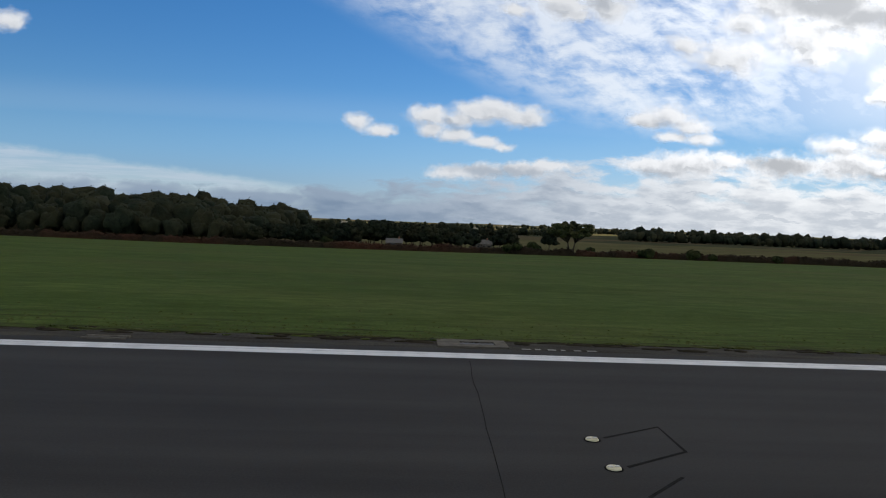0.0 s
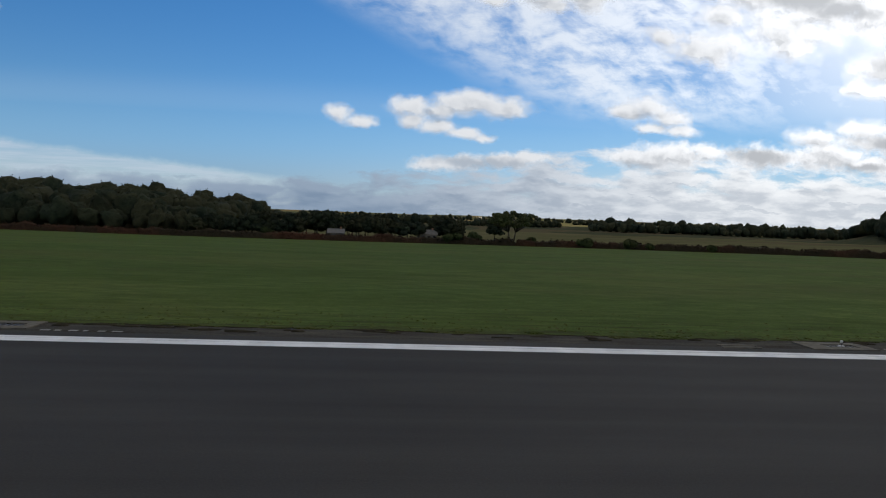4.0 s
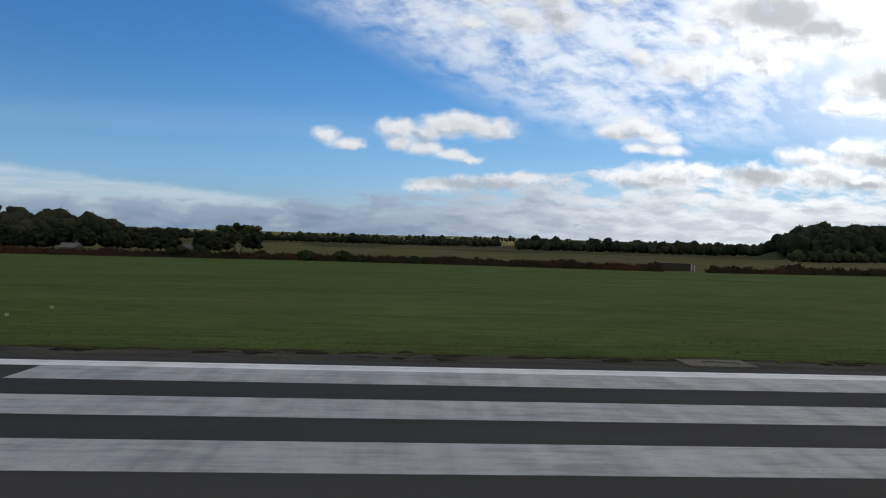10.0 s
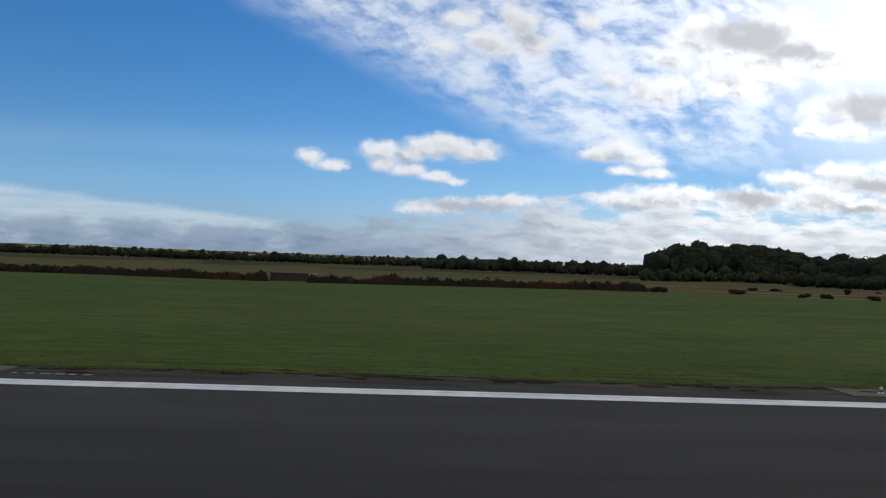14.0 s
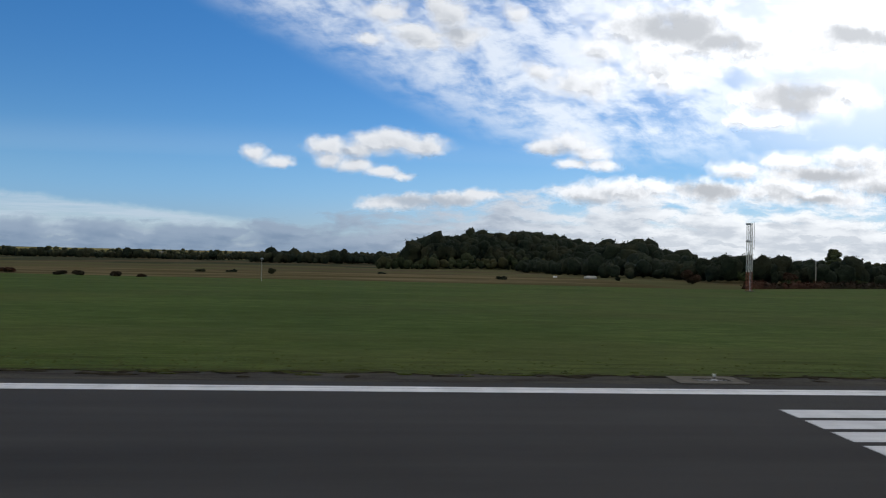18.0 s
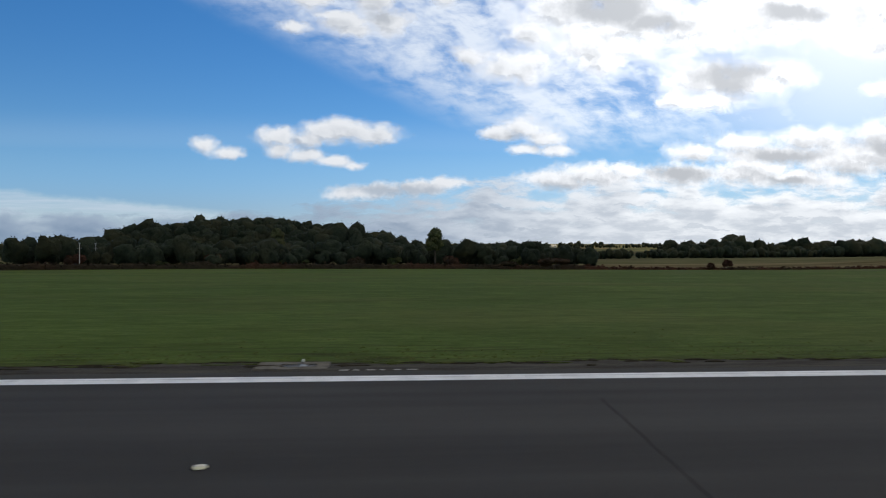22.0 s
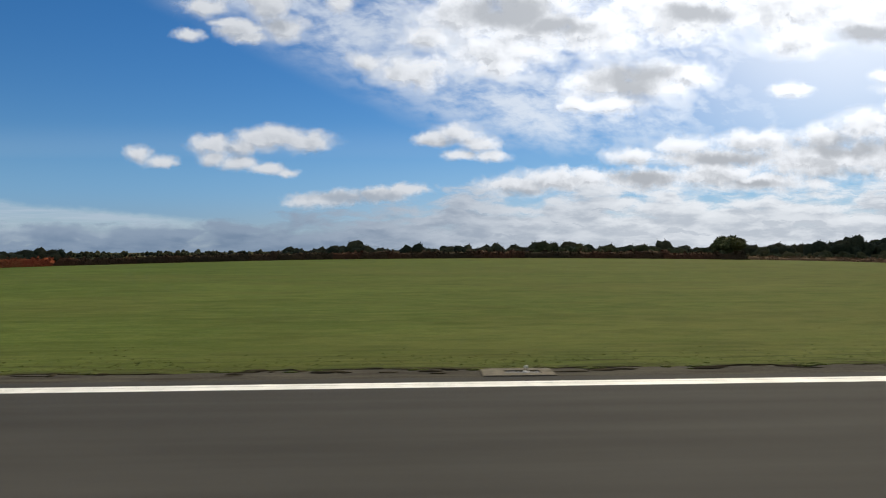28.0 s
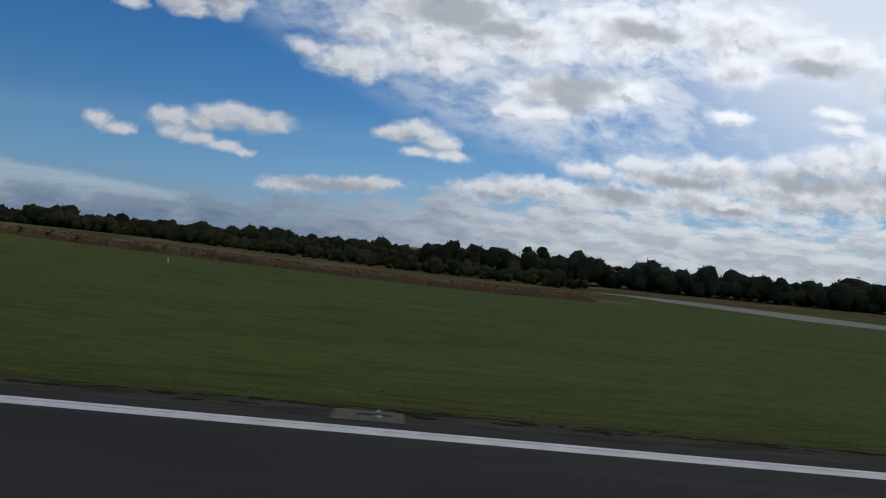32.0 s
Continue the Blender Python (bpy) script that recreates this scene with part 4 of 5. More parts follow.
def open_tree(x, y, height, width, label):
    """A broad tree on two stems, its crown made of many small clumps with daylight between them."""
    g = np.random.default_rng(11)
    t = root("tree", spot(x, y, land(x, y)), label, "tree")
    clumps = []
    for i in range(64):
        a, up, far = i * 2.4, g.uniform(-0.75, 0.9), math.sqrt(g.uniform(0.3, 1.0))
        ring = math.sqrt(1 - min(abs(up), 0.98) ** 2) * far
        clumps.append((ring * math.cos(a) * width * 0.52, ring * math.sin(a) * width * 0.44, height * (0.70 + 0.25 * up * (1 - 0.2 * far)), g.uniform(1.1, 1.8)))
    for sx in (-0.9, 1.1):
        bm = rod_bm((sx * 0.5, 0, -0.6), (sx * 1.3, 0, height * 0.36), 0.36, 0.24, 8)
        for cx, cy, cz, r in clumps:
            if (cx > 0) == (sx > 0):
                rod_bm((sx * 1.3, 0, height * 0.36), (cx * 0.6 + sx * 0.3, cy * 0.6, cz * 0.82), 0.12, 0.08, 5, bm)
                rod_bm((cx * 0.6 + sx * 0.3, cy * 0.6, cz * 0.82), (cx, cy, cz), 0.08, 0.03, 4, bm)
        part("trunk", bm_mesh("trunk", bm, BARK, True), t)
    v, f = lobe_cloud(0.82, clumps, 9000, 0.26, 11, 0.7, 1)
    part("crown", mesh_big("crown", v, f, LEAF_OPEN), t)


open_tree(59, 231, 13.2, 16.5, "broad open field tree with daylight through its limbs")
tree(589, 246, 14.4, 5.5, 12, "slim upright tree above the thicket", 1500, 0.34, 18, LEAF_OPEN, 0.1, 0.85, 0.25)
tree(647, 212, 13.4, 5.5, 13, "slim wind-blown tree above the hedge", 1500, 0.34, 18, LEAF_OPEN, 0.1, 0.85, 0.25)
tree(1082, 170, 6.2, 8.5, 14, "rounded yellowing tree on the hedge line", 1200, 0.4, 10, LEAF_OPEN, 0.12)

# hedgerow trees in the gap between the wooded hill and the open field tree
LINE_TREES = [tree(-40 + 3 * k, 252, 8.2 + k % 3, 8.5 + k % 2, 60 + k, "dark hedgerow tree behind the hawthorn hedge", 700, 0.5, 11, LEAF_DARK, 0.0, group="hedgerow trees") for k in range(3)]
for k in range(60):
    x = -58 + 1.95 * k + rng.uniform(-1, 1)
    if 26 < x < 33 or 44 < x < 56:
        continue
    y = 250 + rng.uniform(0, 26)
    s = (1.1 if -20 < x < 14 else 0.85) * rng.uniform(0.85, 1.1)
    copy_thing(LINE_TREES[k % 3], spot(x, y, land(x, y), rng.uniform(0, 360)) @ Matrix.Scale(s, 4))
for x, y, h, w in ((38, 232, 4.6, 7.5), (45, 233, 5.0, 7.0), (66, 233, 3.6, 5.0), (-30, 243, 4.5, 6)):
    bush(x, y, h, w, int(x + 300), LEAF_MID, "rounded green bush behind the hedge", 800, 0.3, "hedge bushes")
for x, y, h, w in ((82.7, 222, 4.2, 6.8), (97.7, 215, 4.1, 5.6), (120.8, 205, 3.2, 3.8), (104, 214, 2.9, 4.4)):
    bush(x, y, h, w, int(x), LEAF_MID, "dark rounded bush rising out of the hedge", 700, 0.28, "hedge bushes")
for x, y, h, w in ((303, 168, 2.0, 4.5), (321.4, 162, 2.0, 5.0), (336, 158, 1.6, 3.6), (340.5, 156, 1.7, 3.4), (351, 153, 1.7, 2.6), (357.7, 151, 1.3, 2.4), (284.7, 172, 1.7, 4.0)):
    bush(x, y, h, w, int(x), LEAF_HEDGE, "low brown scrub bush at the grass edge", 450, 0.24, "scrub bushes", 0.4)
for x, y, h, w in ((377, 200, 2.4, 2.4), (362, 215, 1.6, 6.0), (352, 212, 1.5, 3.0), (410, 230, 1.3, 3.2), (485, 200, 2.0, 2.2), (446, 186, 1.6, 3.0)):
    bush(x, y, h, w, int(x), LEAF_DARK, "small dark bush in the rough pasture", 350, 0.26, "pasture bushes", 0.45)
for x, y, h, w, m in ((735.3, 190, 3.4, 3.0, LEAF_HEDGE), (681.9, 190, 4.2, 13.0, LEAF_HEDGE), (668, 196, 3.0, 8.0, LEAF_HEDGE), (803, 176, 2.0, 3.6, LEAF_MID), (729, 188, 2.6, 3.0, LEAF_HEDGE),
                      (878, 172, 2.8, 5.0, LEAF_HEDGE)):
    bush(x, y, h, w, int(x), m, "dark bush beside the low hedge bank", 600, 0.26, "bank bushes")
for k in range(16):
    x = 500 + 13 * k + rng.uniform(-4, 4)
    bush(x, along(HEDGE_Y, x) + rng.uniform(12, 34), rng.uniform(2.4, 4.6), rng.uniform(4, 7), 700 + k, LEAF_MID if k % 3 else LEAF_HEDGE,
         "mixed green bush at the foot of the thicket", 450, 0.34, "thicket bushes")
tree(1330, 432, 21.5, 8, 21, "tall thin-crowned tree standing above the wood", 900, 0.6, 10, LEAF_MID, 0.45)
tree(1342, 440, 23.0, 9, 22, "tall ragged tree standing above the wood", 1000, 0.6, 11, LEAF_MID, 0.4)
tree(1313, 428, 18.0, 9, 23, "tall thin-crowned tree standing above the wood", 800, 0.6, 10, LEAF_MID, 0.45)

# ------------------------------------------------------------------ runway fittings
DISC = bmesh.new()
bmesh.ops.create_cone(DISC, cap_ends=True, segments=20, radius1=0.15, radius2=0.13, depth=0.03, matrix=Matrix.Translation((0, 0, 0.019)))
DISC = bm_mesh("base", DISC, LIGHT_CREAM)
DISC_DIM = DISC.copy()
DISC_DIM.materials[0] = ASPHALT
PRISM = bm_mesh("lens", box_bm(0.10, 0.05, 0.028, (0, 0, 0.03), 0.01), WHITE_PAINT)
COLLAR = bmesh.new()
bmesh.ops.create_cone(COLLAR, cap_ends=True, segments=20, radius1=0.175, radius2=0.175, depth=0.008, matrix=Matrix.Translation((0, 0, 0.008)))
COLLAR = bm_mesh("collar", COLLAR, SEALANT)


def inset_light(x, y, dim=False):
    t = root("inset_light", spot(x, y, 0), ("dull dark" if dim else "cream") + " round inset light let into the runway", "runway light", "inset runway lights")
    part("base", DISC_DIM if dim else DISC, t)
    if not dim:
        part("collar", COLLAR, t, label="black sealant collar")
        part("lens", PRISM, t, (-0.065, 0, 0), "pale glass lens")
        part("lens", PRISM, t, (0.065, 0.02, 0), "pale glass lens")


for x, y in ((4.0, 13.0), (3.95, 11.4), (3.9, 9.9), (34.5, 13.2), (34.5, 11.5), (66.2, 13.2), (66.1, 11.6), (98.3, 18.8), (98.2, 16.0), (98.1, 13.2), (97.9, 10.3),
             (160, 12.6), (222.0, 12.6), (497.6, 12.1), (632.3, 12.9), (699.6, 12.5), (699.5, 11.0), (1059.6, 12.7)):
    inset_light(x, y, x in (34.5, 66.2, 66.1, 3.9))


def sealed_joint(points, width=0.075, label="black sealed saw cut in the asphalt"):
    marking("sealed_joint", ribbon(points, width), SEALANT if width > 0.1 else WORN_SEALANT, label, 0.005)


def wavering(x0, y0, x1, y1, seed, amount=0.03, n=14):
    g = random.Random(seed)
    return [(x0 + (x1 - x0) * i / n + g.uniform(-amount, amount), y0 + (y1 - y0) * i / n) for i in range(n + 1)]


sealed_joint([(4.3, 13.15), (5.8, 14.0), (5.75, 12.4), (4.25, 11.5)])
sealed_joint([(4.15, 10.15), (5.1, 11.05)], 0.065)
for x0, y0, x1, y1, w in ((2.1, 20.6, 1.6, 6.5, 0.018), (216.5, 17.6, 216.0, 7, 0.03), (359.75, 13.3, 359.5, 7, 0.025), (361.8, 14.8, 359.8, 13.3, 0.025), (642.0, 18.2, 641.5, 8, 0.03), (897.6, 17.8, 897.0, 9, 0.03),
                          (494.9, 20.5, 494.1, 8.0, 0.13), (496.6, 20.5, 495.7, 8.0, 0.13), (500.0, 15.0, 499.6, 8.0, 0.05), (501.3, 19.8, 500.9, 8, 0.04), (504.0, 18.6, 503.3, 8, 0.05),
                          (1160.0, 20.9, 1153.7, 7.0, 0.05), (1161.5, 20.9, 1155.2, 7.0, 0.055)):
    sealed_joint(wavering(x0, y0, x1, y1, int(x0)), w, "thin dark crack sealed across the asphalt")
sealed_joint([(494.45, 12.45), (496.05, 12.45)], 0.08)
for x0, y, n in ((139, 12.3, 0.9), (141.5, 12.0, 0.5), (1124, 12.9, 1.0), (1123.6, 12.3, 1.3), (793, 12.0, 3.0), (102, 12.2, 1.0)):
    sealed_joint([(x0, y), (x0 + n, y + 0.02)], 0.035, "short dark tar smear on the asphalt")
# joints across the worn bar
for y in (12.4,):
    marking("sealed_joint", rect(96.6, 99.2, y, y + 0.03), SEALANT, "fine dark groove across the painted bar", 0.010)

SLAB = bmesh.new()
for sx, sy, ax, ay in ((2.6, 0.42, 0, -0.49), (2.6, 0.42, 0, 0.49), (0.85, 0.56, -0.875, 0), (0.45, 0.56, 1.075, 0)):
    box_bm(sx, sy, 0.10, (ax, ay, -0.06), 0.0, SLAB)
bmesh.ops.remove_doubles(SLAB, verts=SLAB.verts, dist=0.001)
SLAB = bm_mesh("slab", SLAB, CONCRETE)
LID = bm_mesh("cover", box_bm(1.28, 0.54, 0.05, (0.205, 0, -0.055), 0.0), DARK_STEEL)
BAR = bm_mesh("grating_bar", box_bm(0.05, 0.50, 0.03, (0, 0, -0.012)), DARK_STEEL)
STALK = bm_mesh("stalk", rod_bm((0, 0, 0.02), (0, 0, 0.17), 0.03, 0.025), DARK_STEEL)
FOOT = bmesh.new()
bmesh.ops.create_cone(FOOT, cap_ends=True, segments=14, radius1=0.14, radius2=0.10, depth=0.05, matrix=Matrix.Translation((0, 0, 0.03)))
FOOT = bm_mesh("foot_plate", FOOT, STEEL)
GLOBE = bmesh.new()
bmesh.ops.create_uvsphere(GLOBE, u_segments=12, v_segments=8, radius=0.05, matrix=Matrix.Translation((0, 0, 0.21)) @ Matrix.Diagonal((1, 1, 1.25, 1)))
GLOBE = bm_mesh("globe", GLOBE, WHITE_PAINT, True)


def light_pit(x, y, lamp=True, turn=0.0):
    z = land(x, y) + 0.02
    t = root("light_pit", spot(x, y, z, turn), "weathered concrete light pit slab with a dark recessed cover", "pit", "runway edge pits")
    part("slab", SLAB, t)
    cover = part("cover", LID, t, label="dark recessed metal cover")
    for k in range(6):
        part("grating_bar", BAR, cover, (-0.33 + 0.21 * k, 0, 0))
    if lamp:
        e = root("edge_light", spot(x + 0.35, y + 0.12, z - 0.02), "small white globe edge light on a short stalk", "runway light", "runway edge lights")
        part("foot_plate", FOOT, e)
        part("stalk", STALK, e)
        part("globe", GLOBE, e, label="white glass globe")


for k, (x, y) in enumerate(((2.5, 23.6), (33.3, 23.2), (65.6, 23.4), (98.6, 23.5), (129.5, 23.5), (158.5, 23.6), (190.5, 23.5), (222.1, 23.3), (255, 23.5), (286.7, 23.7), (322.8, 23.6),
                            (357.3, 23.8), (392.5, 23.6), (427.9, 23.4), (462.5, 23.4), (497.5, 23.2), (531.9, 23.7), (566.3, 23.6), (598.2, 23.8), (632.3, 23.7), (663.2, 23.7),
                            (699.1, 23.4), (730.1, 23.5), (763.1, 23.9), (793.9, 23.9), (824.2, 23.8), (855, 23.7), (885.1, 23.8), (914.4, 23.9), (943.4, 23.8), (972.4, 23.6), (1001.3, 23.4), (1030.3, 23.3), (1059.3, 23.1), (1088.0, 23.2),
                            (1117.9, 23.1), (1143.5, 23.3), (1176, 23.2), (1203.0, 23.3), (1231.9, 23.3), (1256.7, 23.2))):
    light_pit(x, y, k not in (0, 4, 6, 14, 16, 18, 20, 22, 26))
light_pit(95.9, 23.6, False)
# worn stencilled marks beside the pits, too faded to read
for k, x in enumerate((2.5, 33.3, 65.6, 222.1, 357.3, 497.5, 632.3, 824.2, 914.4, 1117.9, 1231.9)):
    for j in range(6):
        w = (0.34, 0.22, 0.30, 0.16, 0.26, 0.36)[(j + k) % 6]
        a = x + 1.75 + 0.48 * j
        solid("faded_mark", mesh_from("faded_mark", [(a, 22.78, 0.004), (a + w, 22.78, 0.004), (a + w, 22.98, 0.004), (a, 22.98, 0.004)], [(0, 1, 2, 3)], FADED), spot(0, 0),
              "faded pale paint mark on the shoulder", "marking", kind="structure")

GULLY = bm_mesh("kerb", box_bm(1.5, 0.16, 0.07, (0, 0.2, -0.03), 0.02, box_bm(1.5, 0.16, 0.07, (0, -0.2, -0.03), 0.02)), CONCRETE)
SLOT = bm_mesh("slot", box_bm(1.3, 0.24, 0.02, (0, 0, -0.02)), DARK_STEEL)
for x, y in ((-10.4, 22.7), (29.2, 22.7), (206.5, 22.8), (173, 22.8), (315, 22.8), (366.6, 22.8), (469.3, 22.7), (519.5, 22.8), (583, 22.8), (804.3, 22.7), (1020.4, 22.7), (1063.9, 22.7),
             (1115.6, 22.8), (1226.5, 22.7), (1178, 22.7), (1146.2, 22.9), (1187.4, 22.7)):
    t = root("drain_gully", spot(x, y, land(x, y) + 0.03), "concrete edged drain slot in the dirty shoulder", "drain", "shoulder drains")
    part("kerb", GULLY, t)
    part("slot", SLOT, t, label="dark open slot")

# ------------------------------------------------------------------ approach light units and small boxes in the grass
HOUSING = bm_mesh("housing", box_bm(1.0, 0.55, 0.2, (0, 0, 0.2), 0.05), FLUOR)
HOOD = bm_mesh("hood", box_bm(1.06, 0.2, 0.04, (0, -0.22, 0.40), 0.01), FLUOR)
GLASS = bm_mesh("front_glass", box_bm(0.85, 0.02, 0.12, (0, -0.285, 0.24)), WINDOW_DARK)
LEG = bm_mesh("leg", rod_bm((0, 0, -0.2), (0, 0, 0.22), 0.035), DARK_STEEL)
SLABLET = bm_mesh("plinth", box_bm(1.3, 0.9, 0.12, (0, 0, -0.08), 0.02), CONCRETE)
for y in (39.6, 49.2, 58.0, 67.5):
    t = root("slope_light", spot(553.3, y, land(553.3, y)), "low yellow-green box-shaped slope light on short legs", "approach light", "row of slope lights")
    part("plinth", SLABLET, t, label="grey concrete plinth")
    for lx, ly in ((-0.4, -0.2), (0.4, -0.2), (-0.4, 0.2), (0.4, 0.2)):
        part("leg", LEG, t, (lx, ly, 0), "short dark leg")
    b = part("housing", HOUSING, t)
    part("hood", HOOD, b)
    part("front_glass", GLASS, b, label="dark front glass")
TAG = bm_mesh("board", box_bm(0.17, 0.06, 0.16, (0, 0, 0.14), 0.02), FLUOR)
STAKE = bm_mesh("stake", rod_bm((0, 0.05, -0.2), (0, 0.05, 0.28), 0.02), DARK_STEEL)
for x, y in ((98.9, 26.2), (98.9, 28.6), (99.0, 31.5), (99.2, 35.0)):
    t = root("approach_lamp", spot(x, y, land(x, y)), "small pale lamp on a stake in the grass", "approach light", "row of stake lamps")
    part("stake", STAKE, t)
    part("board", TAG, t, label="pale lamp head")
t = root("junction_box", spot(96.5, 29.6, land(96.5, 29.6)), "low grey metal junction cover in the grass", "junction box")
part("slab", bm_mesh("slab", box_bm(1.5, 1.1, 0.16, (0, 0, -0.05), 0.03), CONCRETE), t)
part("cover", bm_mesh("cover", box_bm(0.9, 0.6, 0.06, (0, 0, 0.11), 0.02), DARK_STEEL), t, label="dark steel cover")

# ------------------------------------------------------------------ antenna mast
def lattice_mast(x, y, height):
    t = root("antenna_mast", spot(x, y, land(x, y)), "red and white lattice antenna mast standing in the grass", "mast")
    half = 0.42
    bands = 7
    part("footing", bm_mesh("footing", box_bm(1.6, 1.6, 0.3, (0, 0, -0.15), 0.03), CONCRETE), t, label="concrete footing")
    for k in range(bands):
        z0, z1 = height * k / bands, height * (k + 1) / bands
        paint = (RED_PAINT, WHITE_PAINT)[(k > 1) if k != 4 else 1]
        bm = bmesh.new()
        for a, b in ((-1, -1), (1, -1), (1, 1), (-1, 1)):
            rod_bm((a * half, b * half, z0), (a * half, b * half, z1), 0.06, 0.06, 6, bm)
        for a, b, c, d in ((-1, -1, 1, -1), (1, -1, 1, 1), (1, 1, -1, 1), (-1, 1, -1, -1)):
            rod_bm((a * half, b * half, z0), (c * half, d * half, (z0 + z1) / 2), 0.035, 0.035, 5, bm)
            rod_bm((c * half, d * half, (z0 + z1) / 2), (a * half, b * half, z1), 0.035, 0.035, 5, bm)
            rod_bm((a * half, b * half, z1), (c * half, d * half, z1), 0.035, 0.035, 5, bm)
        part("lattice_section", bm_mesh("lattice_section", bm, paint), t, label="painted lattice section")
    for z, w in ((height - 0.4, 0.9), (height * 0.72, 0.7), (height * 0.34, 0.6)):
        bm = box_bm(w, 0.5, 0.45, (-0.5, -0.3, z), 0.06)
        rod_bm((-0.9, 0, z + 0.2), (0.5, 0, z + 0.2), 0.05, 0.05, 6, bm)
        part("aerial_unit", bm_mesh("aerial_unit", bm, STEEL), t, label="grey aerial unit")
    bm = rod_bm((0.42, 0.1, height - 5.5), (1.1, 0.1, height - 5.2), 0.04)
    rod_bm((1.1, 0.1, height - 5.6), (1.1, 0.1, height + 0.3), 0.05, 0.03, 6, bm)
    for k in range(7):
        z = height - 5.2 + 0.75 * k
        rod_bm((0.85, 0.1, z), (1.35, 0.1, z), 0.025, 0.025, 5, bm)
    part("whip_aerial", bm_mesh("whip_aerial", bm, STEEL), t, label="thin grey whip aerial with rungs")
    bm = rod_bm((0.15, -0.45, 0), (0.15, -0.45, height), 0.03)
    rod_bm((-0.15, -0.45, 0), (-0.15, -0.45, height), 0.03, 0.03, 5, bm)
    for k in range(int(height / 0.4)):
        rod_bm((-0.15, -0.45, 0.4 * k), (0.15, -0.45, 0.4 * k), 0.02, 0.02, 4, bm)
    part("ladder", bm_mesh("ladder", bm, STEEL), t, label="thin steel ladder")


lattice_mast(490.9, 133, 14.6)


# ------------------------------------------------------------------ striped equipment cabins
def cabin(x, y, w, d, h, label, turn=0.0):
    """A small cabin with a door between two white panels and striped flanks."""
    t = root("equipment_cabin", spot(x, y, land(x, y), turn), label, "cabin")
    part("plinth", bm_mesh("plinth", box_bm(w + 0.5, d + 0.5, 0.35, (0, 0, -0.2), 0.03), CONCRETE), t, label="concrete plinth")
    part("body", bm_mesh("body", box_bm(w, d, h - 0.15, (0, 0, 0.15), 0.03), RED_PAINT), t, label="red painted cabin body")
    part("roof", bm_mesh("roof", box_bm(w + 0.16, d + 0.16, 0.1, (0, 0, h), 0.03), WHITE_PAINT), t, label="flat pale roof")
    for px, pw in ((-0.28, 0.32), (0.44, 0.11)):
        part("stripe_panel", bm_mesh("stripe_panel", box_bm(w * pw, 0.03, h - 0.2, (0, 0, 0.17)), WHITE_PAINT), t, (w * px, -d / 2 - 0.012, 0), "white painted front panel")
    side = bm_mesh("stripe_panel", box_bm(0.03, d / 7, h - 0.2, (0, 0, 0.17)), WHITE_PAINT)
    for sx in (-1, 1):
        for k in range(3):
            part("stripe_panel", side, t, (sx * (w / 2 + 0.012), -d / 2 + d / 7 * (2 * k + 1.5), 0), "white painted stripe panel")
    dr = part("door", bm_mesh("door", box_bm(w * 0.3, 0.05, h * 0.82, (0, 0, 0.18), 0.01), RED_PAINT), t, (w * 0.12, -d / 2 - 0.02, 0), "dark red steel door")
    part("handle", bm_mesh("handle", box_bm(0.05, 0.06, 0.16, (0.3, -0.05, 1.1), 0.01), STEEL), dr)
    part("vent", bm_mesh("vent", box_bm(0.5, 0.06, 0.35, (0, 0, h * 0.6), 0.01), DARK_STEEL), dr, (0.05, -0.02, 0), "dark louvred vent")
    return t


def striped_cabin(x, y, w, d, h, label, turn=0.0):
    """A windowless cabin boarded in red and white upright stripes, red at both ends."""
    t = root("localiser_cabin", spot(x, y, land(x, y), turn), label, "cabin")
    part("plinth", bm_mesh("plinth", box_bm(w + 0.3, d + 0.3, 0.3, (0, 0, -0.22), 0.03), CONCRETE), t, label="concrete plinth")
    part("body", bm_mesh("body", box_bm(w, d, h - 0.08, (0, 0, 0.08), 0.02), RED_PAINT), t, label="red painted cabin body")
    part("roof", bm_mesh("roof", box_bm(w + 0.06, d + 0.06, 0.05, (0, 0, h), 0.01), ROOF_GREY), t, label="thin flat grey roof")
    wide, deep = w / 7, d / 5
    front = bm_mesh("stripe_panel", box_bm(wide, 0.03, h - 0.12, (0, 0, 0.10)), DULL_WHITE)
    flank = bm_mesh("stripe_panel", box_bm(0.03, deep, h - 0.12, (0, 0, 0.10)), DULL_WHITE)
    for k in range(3):
        for sy in (-1, 1):
            part("stripe_panel", front, t, (-w / 2 + wide * (2 * k + 1.5), sy * (d / 2 + 0.012), 0), "white painted stripe panel")
    for k in range(2):
        for sx in (-1, 1):
            part("stripe_panel", flank, t, (sx * (w / 2 + 0.012), -d / 2 + deep * (2 * k + 1.5), 0), "white painted stripe panel")
    return t


cabin(528.2, 135.0, 3.9, 4.4, 2.9, "small red and white striped equipment cabin with a pale roof", 6)
for x, w, h, paint, label in ((525.3, 1.1, 2.2, BROWN_PAINT, "narrow dark brown cabinet beside the striped cabin"), (531.0, 0.7, 1.2, WHITE_PAINT, "low white metal cabinet beside the striped cabin")):
    t = root("equipment_cabinet", spot(x, 133.6, land(x, 133.6)), label, "cabinet")
    part("body", bm_mesh("body", box_bm(w, 0.6, h, (0, 0, 0), 0.03), paint), t)
    part("door", bm_mesh("door", box_bm(w * 0.82, 0.04, h * 0.85, (0, -0.31, h * 0.08), 0.01), paint), t)
striped_cabin(1171.3, 110.0, 5.9, 4.6, 2.7, "red and white striped localiser cabin alone on the grass", 4)

